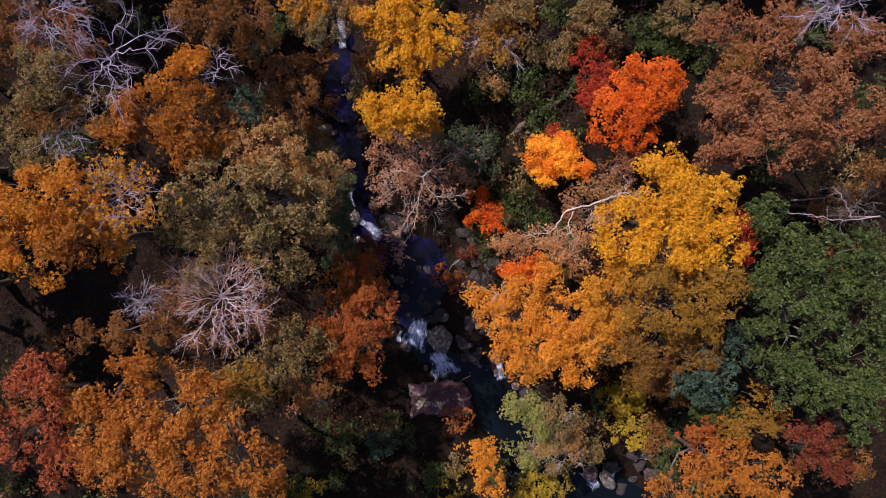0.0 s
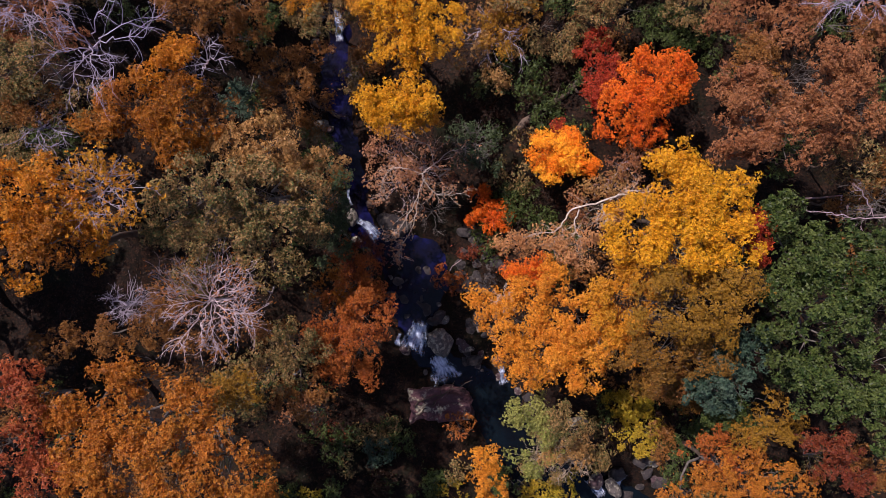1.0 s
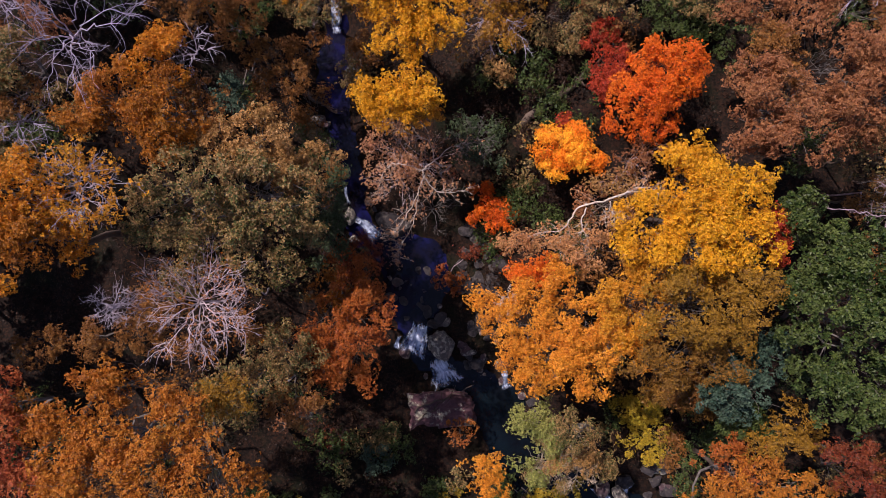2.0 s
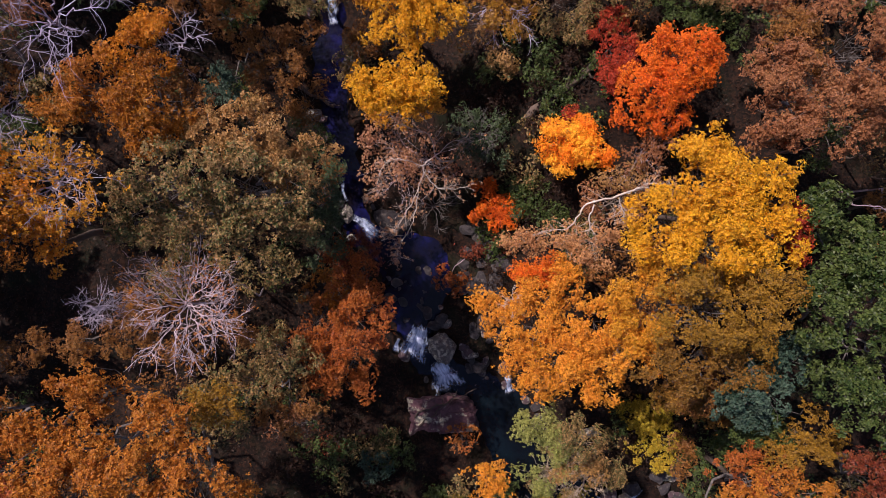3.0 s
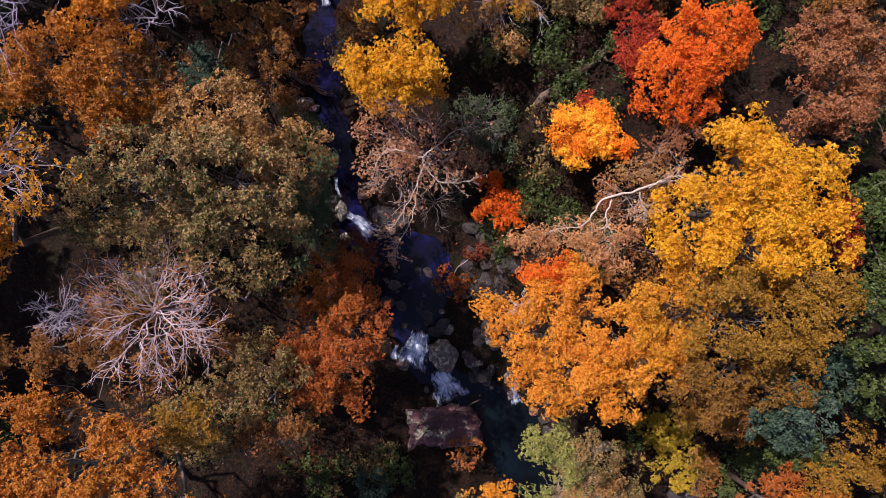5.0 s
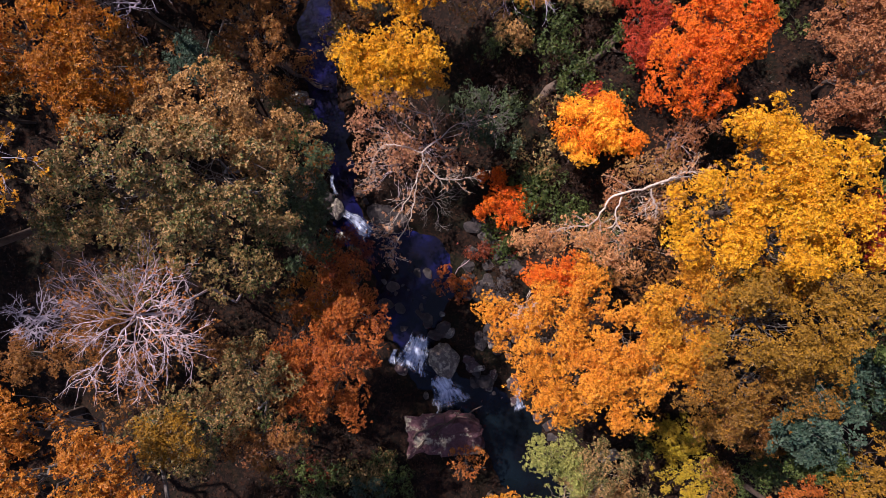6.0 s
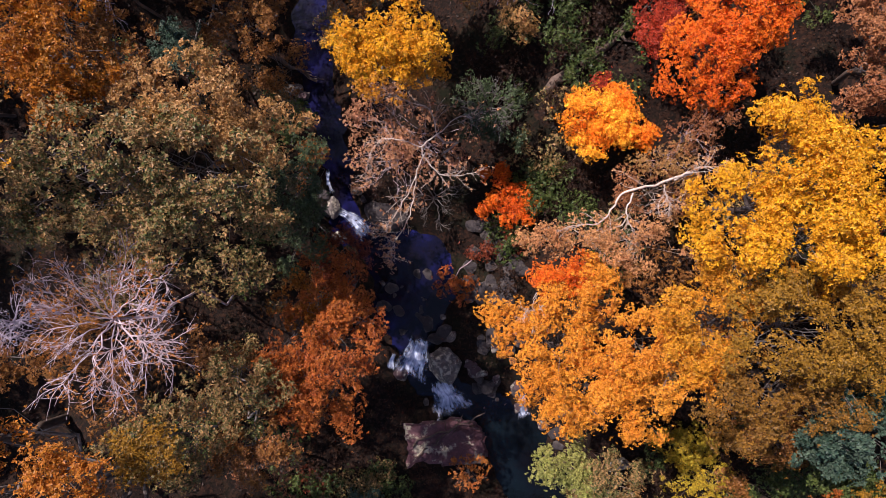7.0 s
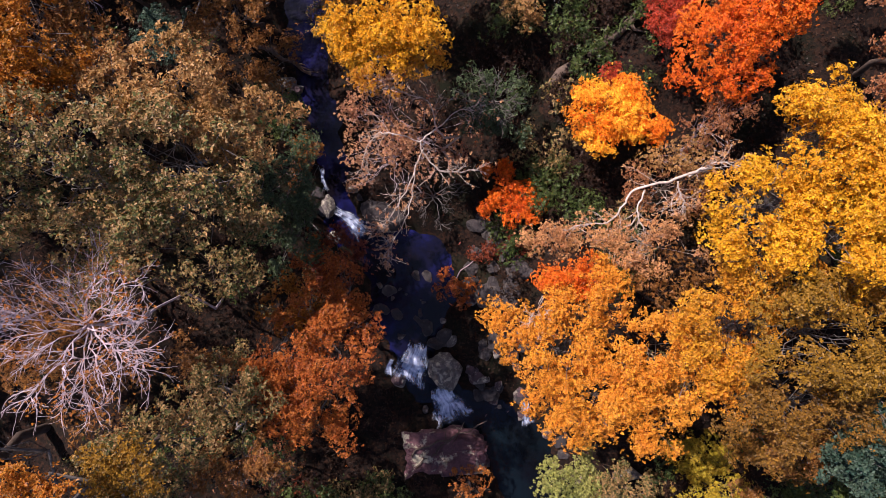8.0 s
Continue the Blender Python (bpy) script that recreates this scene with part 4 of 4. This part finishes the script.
rock("broad dark rock shelf at the pool's edge", -2.9, 1.9, 0.7, 1.0, 1.2, 0.6, "wet", 14, 25, name="rock")
rock("purple-brown rock shelf under bare branches", 0.6, 1.9, 0.8, 1.4, 0.8, 0.55, "wet", 15, -10, name="rock")
rock("pale fallen rock on the bank", 2.9, 9.5, 3.0, 0.55, 0.35, 0.35, "grey", 16, 40, name="rock")
rock("brown rock on the leafy bank", 2.2, 8.6, 2.8, 0.45, 0.4, 0.35, "red", 17, 10, name="rock")
rock("brown squared rock below the slab", -0.2, -11.2, -0.35, 0.6, 0.5, 0.4, "wet", 18, 10, name="rock", block=0.4)
rock("dark wet stone below the slab", 0.6, -12.0, -0.4, 0.4, 0.4, 0.35, "wet", 19, 60, name="rock")
rock("grey rock at the lower rapids", 9.3, -14.1, -0.5, 0.5, 0.6, 0.45, "red", 20, 0, name="rock")
rock("pale grey rock at the lower rapids", 10.4, -14.6, -0.6, 0.4, 0.75, 0.45, "grey", 21, 30, name="rock")
rock("tall dark rock outcrop by the lower rapids", 12.4, -12.7, 0.0, 0.75, 0.6, 0.8, "grey", 22, 20, name="rock")
rock("cream-coloured rock under a shrub", 8.0, -10.2, 0.6, 0.7, 0.35, 0.35, "grey", 23, 10, name="rock")


def stones():
    """Loose stones along the banks and in the pools."""
    rng = np.random.default_rng(77)
    spots = [(-3.2, -1.6), (-2.0, -1.5), (-1.7, -2.5), (-1.4, -3.3), (-2.2, -3.2), (-1.0, -3.9), (-1.9, -2.1), (-1.2, -2.9)]
    spots += [(rng.uniform(-3.2, -0.6), rng.uniform(-4.2, -1.2)) for _ in range(26)]
    for k in range(130):
        if k < len(spots):
            x, y = spots[k]
            z = float(np.interp(-y, -COURSE[:, 1], COURSE[:, 2])) - rng.uniform(0.2, 0.3)
            s = rng.uniform(0.16, 0.36)
        elif k < 72:
            x, y = rng.uniform(1.1, 3.4), rng.uniform(-8.2, -3.6)
            z, s = height(x, y) + 0.05, rng.uniform(0.18, 0.46)
        else:
            i = rng.integers(40, len(WAY) - 40)
            a = rng.choice([-1, 1]) * rng.uniform(0.85, 1.25)
            x, y = WAY[i, 0] + a * WAY[i, 3], WAY[i, 1] + rng.uniform(-0.6, 0.6)
            z, s = height(x, y) + 0.03, rng.uniform(0.15, 0.42)
        rock("small weathered stone by the stream", x, y, z, s, s * rng.uniform(0.7, 1.3), s * 0.7, "wet" if k < len(spots) else rng.choice(["wet", "red", "wet", "wet", "grey"]), 100 + k, rng.uniform(0, 180), name="stone", group="stones by the stream", block=rng.uniform(0.2, 0.7), cuts=9)


stones()


def rapids_rocks():
    """Broken rocks round the lower rapids."""
    rng = np.random.default_rng(12)
    for k in range(20):
        x, y = rng.uniform(7.6, 13.4), rng.uniform(-15.6, -12.2)
        s = rng.uniform(0.25, 0.55)
        rock("broken angular rock at the lower rapids", x, y, height(x, y) + 0.05, s, s * rng.uniform(0.6, 1.4), s * 0.8, ("wet", "wet", "red", "wet")[k % 4], 700 + k, rng.uniform(0, 180), name="rock", group="rocks at the lower rapids", block=rng.uniform(0.3, 0.7), cuts=9)


rapids_rocks()


def bank_rocks():
    """Dark rocks and dull bushes on the bank between the middle pool and the orange maple."""
    rng = np.random.default_rng(14)
    for k in range(26):
        x, y = rng.uniform(1.0, 3.3), rng.uniform(-2.4, 1.9)
        s = rng.uniform(0.18, 0.5)
        rock("dark wet rock among leaves on the bank", x, y, height(x, y) + 0.04, s, s * rng.uniform(0.6, 1.4), s * 0.7, "wet", 800 + k, rng.uniform(0, 180), name="rock", group="rocks on the bank by the pool", block=rng.uniform(0.2, 0.7), cuts=9)


bank_rocks()


def log(label, a, b, girth, bark="dark", seed=1, name="fallen_log", stubs=3):
    rng = np.random.default_rng(seed)
    a, b = np.array(a, float), np.array(b, float)
    root = thing(name, a, label, "fallen log" if name == "fallen_log" else "branch")
    body = Tubes()
    p = bent(rng, a, b, 0.025, 9)
    body.add(p, np.linspace(girth, girth * 0.55, 9), 9)
    part("stem", body.mesh("stem", BARK[bark], a), root)
    for _ in range(stubs):
        i = rng.integers(3, 8)
        d = unit(unit(b - a) * 0.7 + rng.normal(0, 0.5, 3) * [1, 1, 0.3])
        st = Tubes()
        st.add(bent(rng, p[i], p[i] + d * np.linalg.norm(b - a) * rng.uniform(0.1, 0.28), 0.08, 5), np.linspace(girth * 0.5, girth * 0.12, 5), 5)
        part("side_branch", st.mesh("side_branch", BARK[bark], a), root)


log("dark fallen log lying up the bank", (4.0, 6.3, height(4.0, 6.3) + 0.3), (7.6, 9.0, height(7.6, 9.0) + 0.35), 0.22, seed=1)
log("dead branches lodged across the slab rock", (-1.7, -9.4, 0.5), (1.7, -7.8, 0.5), 0.05, "dark", 2, "dead_branch", 5)
log("thin dead stick on the slab rock", (-1.5, -9.9, 0.5), (0.4, -8.3, 0.6), 0.045, "dark", 3, "dead_branch", 2)
log("pale branch trailing into the pool", (0.0, -1.5, 0.3), (2.3, 0.4, 1.2), 0.024, "mauve", 4, "dead_branch", 4)
log("thin pale sapling leaning on the bank", (3.6, 3.0, 1.6), (4.4, 7.2, 3.4), 0.03, "pale", 5, "dead_branch", 2)
log("mossy log across the upper stream", (-8.2, 8.7, 1.9), (-6.0, 7.6, 1.4), 0.11, "dark", 6)


def cascade(label, top, foot, w0, w1, seed=1):
    """A tumbling sheet of white water from top to foot, w0 wide above and w1 below."""
    rng = np.random.default_rng(seed)
    a, b = np.array(top, float), np.array(foot, float)
    d = unit((b - a)[:2])
    side = np.array([d[1], -d[0], 0])
    off = Vector(rng.uniform(0, 40, 3))
    n, m = 36, 20
    v, uv = [], []
    for i in range(n):
        t = i / (n - 1)
        for j in range(m):
            u = j / (m - 1)
            p = a + (b - a) * [t, t, smooth01(t * 1.15)] + side * (u - 0.5) * (w0 + (w1 - w0) * t)
            w = Vector(p)
            p[:2] += 0.14 * np.array(noise.noise_vector(w * 1.6 + off))[:2]
            p[2] += 0.12 * noise.noise(w * 2.6 + off) + 0.06 * noise.noise(w * 7 + off) + 0.05
            v.append(p)
            uv.append((u, t))
    i, j = np.meshgrid(np.arange(n - 1), np.arange(m - 1), indexing="ij")
    q = (i * m + j).ravel()
    quads = np.stack([q, q + 1, q + m + 1, q + m], 1)
    base = (a + b) / 2
    me = mesh_of("cascade", np.array(v) - base, [], FOAM, True, quads)
    layer = me.uv_layers.new(name="UVMap")
    layer.data.foreach_set("uv", np.array(uv, np.float32)[quads.ravel()].ravel())
    ob = new("cascade", me)
    ob.location = base
    tagged(ob, label, "waterfall", "cascades")


cascade("white water tumbling past a boulder", (-1.3, -4.2, 0.3), (-1.95, -6.3, 0.0), 0.9, 2.0, 1)
cascade("fan of white water below a boulder", (-0.5, -6.2, 0.15), (0.35, -8.1, -0.4), 0.9, 2.2, 2)
cascade("small white cascade into the upper pool", (-5.1, 1.9, 0.92), (-3.7, 0.6, 0.28), 0.35, 1.0, 3)
cascade("narrow white waterfall in the upper stream", (-6.0, 13.6, 2.2), (-6.0, 12.0, 1.25), 0.45, 0.65, 4)
cascade("thin white trickle into the lower pool", (3.5, -7.0, 0.2), (3.7, -8.3, -0.45), 0.3, 0.6, 5)
cascade("broken white water at the lower rapids", (8.8, -14.0, -0.6), (9.8, -15.2, -0.8), 0.5, 0.9, 6)
cascade("white trickle between dark rocks", (11.0, -13.6, -0.3), (10.4, -14.8, -0.7), 0.4, 0.7, 9)
cascade("broken white water beside a cascade", (-2.6, -5.0, 0.22), (-2.8, -5.8, 0.1), 0.25, 0.4, 8)
cascade("pale ripple above the small cascade", (-5.7, 3.7, 1.0), (-5.4, 2.5, 0.9), 0.2, 0.35, 7)


# ---- undergrowth and fallen leaves ----
def bush(x, y, colour, size, seed, label):
    z = height(x, y)
    tree(label, ((colour, x, y, z + size * 0.62, size, size * 0.9, size * 0.6),), base=(x, y), tuft=0.3, density=210, leaf=0.084, seed=seed, bark="dark", name="bush", category="bush", group="undergrowth bushes", keep=0.8, twigs=0.3, plain=True)


def undergrowth():
    rng = np.random.default_rng(5)
    # the near-black kind is added to put shade into the gaps
    kinds = [("brown", "thin brown bush on the forest floor"), ("olive", "dull olive bush on the forest floor"), ("green", "dark green bush in the shade"), ("green", "dark green bush in the shade"), ("litter", "near-black bush standing in for deep shade"), ("litter", "near-black bush standing in for deep shade")]
    hollows = ((-5.2, -11.5, 4.5, 4.0), (-18.5, -2.0, 4.0, 2.2), (20.6, 3.3, 4.2, 1.7), (14.0, -10.7, 3.0, 1.8), (0.5, 3.0, 3.5, 3.0), (-14, 10, 2.5, 2), (1.8, -5.8, 2.3, 2.8), (-21.7, -3.4, 5.0, 3.0))
    made = 0
    while made < 100:
        x, y = rng.uniform(-24, 24), rng.uniform(-15, 16.5)
        if np.min(np.hypot(WAY[:, 0] - x, WAY[:, 1] - y) - WAY[:, 3]) < 1.3 or any(((x - a) / p) ** 2 + ((y - b) / q) ** 2 < 1 for a, b, p, q in hollows):
            continue
        colour, label = kinds[rng.integers(len(kinds))]
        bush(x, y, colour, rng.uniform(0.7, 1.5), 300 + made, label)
        made += 1
    for k, (x, y) in enumerate(((1.5, -0.3), (2.6, -1.6), (2.2, 1.0), (3.0, 0.2), (-4.6, -8.9), (-3.2, -10.4), (-6.0, -10.2))):
        bush(x, y, ("wine", "litter", "green")[k % 3], 0.7, 980 + k, ("withered dark red bush on the bank", "near-black bush standing in for shade on the bank", "dark green bush on the bank")[k % 3])
    # more green, olive and near-black bushes where sunlit gaps should be in shade
    for k in range(62):
        x, y = (rng.uniform(1.6, 7.5), rng.uniform(0.8, 12)) if k < 30 else (rng.uniform(-8, -2.5), rng.uniform(-13.5, -9.5)) if k < 48 else (rng.uniform(8.5, 17), rng.uniform(-12, -7.5))
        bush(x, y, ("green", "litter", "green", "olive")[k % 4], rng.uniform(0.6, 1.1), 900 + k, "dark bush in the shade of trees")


undergrowth()


def saplings():
    """Thin young trees that fill the gaps between the big crowns."""
    rng = np.random.default_rng(31)
    west = [("brown", "thin brown young tree among the oaks"), ("olive", "thin olive young tree among the oaks"), ("brown", "thin brown young tree among the oaks"), ("olive", "thin olive young tree among the oaks")]
    east = [("green", "dark green young tree on the bank"), ("brown", "thin brown young tree on the bank"), ("green", "dark green young tree on the bank"), ("olive", "thin olive young tree on the bank")]
    made = 0
    while made < 58:
        x, y = (rng.uniform(-23, 23), rng.uniform(-13, 15)) if made > 2 else (rng.uniform(1.6, 7.8), rng.uniform(10.5, 13.5))
        if np.min(np.hypot(WAY[:, 0] - x, WAY[:, 1] - y) - WAY[:, 3]) < 2.2 or any(((x - a) / p) ** 2 + ((y - b) / q) ** 2 < 1 for a, b, p, q in ((-5.2, -11.5, 4.5, 4.0), (-18.5, -2.0, 3.0, 1.6), (-21.7, -3.4, 5.0, 2.8), (0.5, 3.0, 3.2, 3.0), (6.6, 4.8, 2.8, 2.2), (10.5, 7.5, 3.2, 3.0), (8.2, 2.0, 3.0, 1.8), (2.7, 2.2, 1.6, 2.0), (6.0, 8.4, 2.6, 2.6))):
            continue
        colour, label = (west if x < -3 else east)[rng.integers(4) if made > 4 else rng.integers(1, 4)]
        z, h, r = height(x, y), rng.uniform(1.8, 4.5) * (0.7 if made <= 4 else 1), rng.uniform(0.8, 1.5)
        tree(label + " with few leaves", ((colour, x, y, z + h, r, r * 0.9, r * 0.9), (colour, x + rng.uniform(-r, r), y + rng.uniform(-r, r), z + h * 0.8, r * 0.7, r * 0.7, r * 0.6)), base=(x, y), tuft=0.32, density=250, leaf=0.082, seed=500 + made, bark="dark", name="sapling", category="young tree", group="young trees between the big crowns", keep=0.75, twigs=0.6, plain=True)
        made += 1


saplings()


def fallen_leaves():
    rng = np.random.default_rng(9)
    n = 80000
    x, y = rng.uniform(-27, 27, n), rng.uniform(-17, 18, n)
    d = np.empty(n)
    for k in range(0, n, 4000):
        d[k:k + 4000] = np.min(np.hypot(x[k:k + 4000, None] - WAY[None, :, 0], y[k:k + 4000, None] - WAY[None, :, 1]) - WAY[None, :, 3], 1)
    ok = d > 0.25
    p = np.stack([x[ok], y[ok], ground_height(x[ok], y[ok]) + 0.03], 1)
    # the leaves' near-black brown holds the shade of the wood
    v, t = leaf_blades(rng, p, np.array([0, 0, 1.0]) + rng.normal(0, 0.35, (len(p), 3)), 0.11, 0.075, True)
    tagged(new("fallen_leaves", mesh_of("fallen_leaves", v, t, LEAF["litter"])), "brown fallen leaves on the forest floor, darkened for shade", "fallen leaves", kind="stuff")


fallen_leaves()


def far_woods():
    """The wood that goes on all round: crowns of autumn leaves beyond the glade, and nearer unseen trees added for
    shade.
    """
    rng = np.random.default_rng(21)
    stems = Tubes()
    for colour in ("amber", "olive", "russet", "gold"):
        vs, ts, n = [], [], 0
        for _ in range(30):
            a, r = rng.uniform(0, 2 * math.pi), rng.uniform(0, 1) ** 0.7 * 50
            x, y = math.cos(a) * (32 + r), math.sin(a) * (25 + r)
            s = rng.uniform(2.2, 4.0)
            z = height(x, y)
            top = z + rng.uniform(6, 10)
            stems.add(bent(rng, (x, y, z - 0.2), (x, y, top), 0.03, 5), np.linspace(0.22, 0.06, 5), 5)
            c, rad, d = sprays(rng, (x, y, top, s, s, s * 0.9), 1.0)
            v, t = foliage(rng, c, rad, d, 3.5, 0.95, 0.7, plain=True)
            vs.append(v)
            ts.append(t + n)
            n += len(v)
        tagged(new("far_woods", mesh_of("far_woods", np.concatenate(vs), np.concatenate(ts), LEAF[colour])), "dense autumn wood beyond the glade", "wood", kind="stuff")
    vs, ts, n = [], [], 0
    # crowns just out of view, added to block the sun from the gaps
    for x, y, top, s in ((-25.5, 10, 14, 3.0), (-26, 5.5, 15, 3.2), (-24.8, 1.5, 13, 2.8), (-23.6, 1.2, 8.5, 2.3), (-23.8, -1.8, 9, 2.3), (-25.5, -3, 12, 2.8), (-23.4, 4.2, 9, 2.2), (-26, -8, 12, 2.8), (-22, 15.5, 14, 3.0), (-16, 17.5, 13, 2.8), (6, 18, 11, 2.6), (11, 18.2, 13, 3.0), (17, 17.5, 14, 3.0), (23, 15.5, 14, 3.0), (26.5, 8, 14, 3.2)):
        stems.add(bent(rng, (x, y, height(x, y) - 0.2), (x, y, top), 0.03, 5), np.linspace(0.22, 0.06, 5), 5)
        c, rad, d = sprays(rng, (x, y, top, s, s, s * 0.9), 0.6)
        v, t = foliage(rng, c, rad, d, 40, 0.32, 0.22, plain=True)
        vs.append(v)
        ts.append(t + n)
        n += len(v)
    tagged(new("shade_woods", mesh_of("shade_woods", np.concatenate(vs), np.concatenate(ts), LEAF["umber"])), "unseen amber trees added to shade the glade", "wood", kind="stuff")
    tagged(new("far_trunks", stems.mesh("far_trunks", BARK["dark"], np.zeros(3))), "dark trunks of the wood beyond the glade", "wood", kind="stuff")


far_woods()
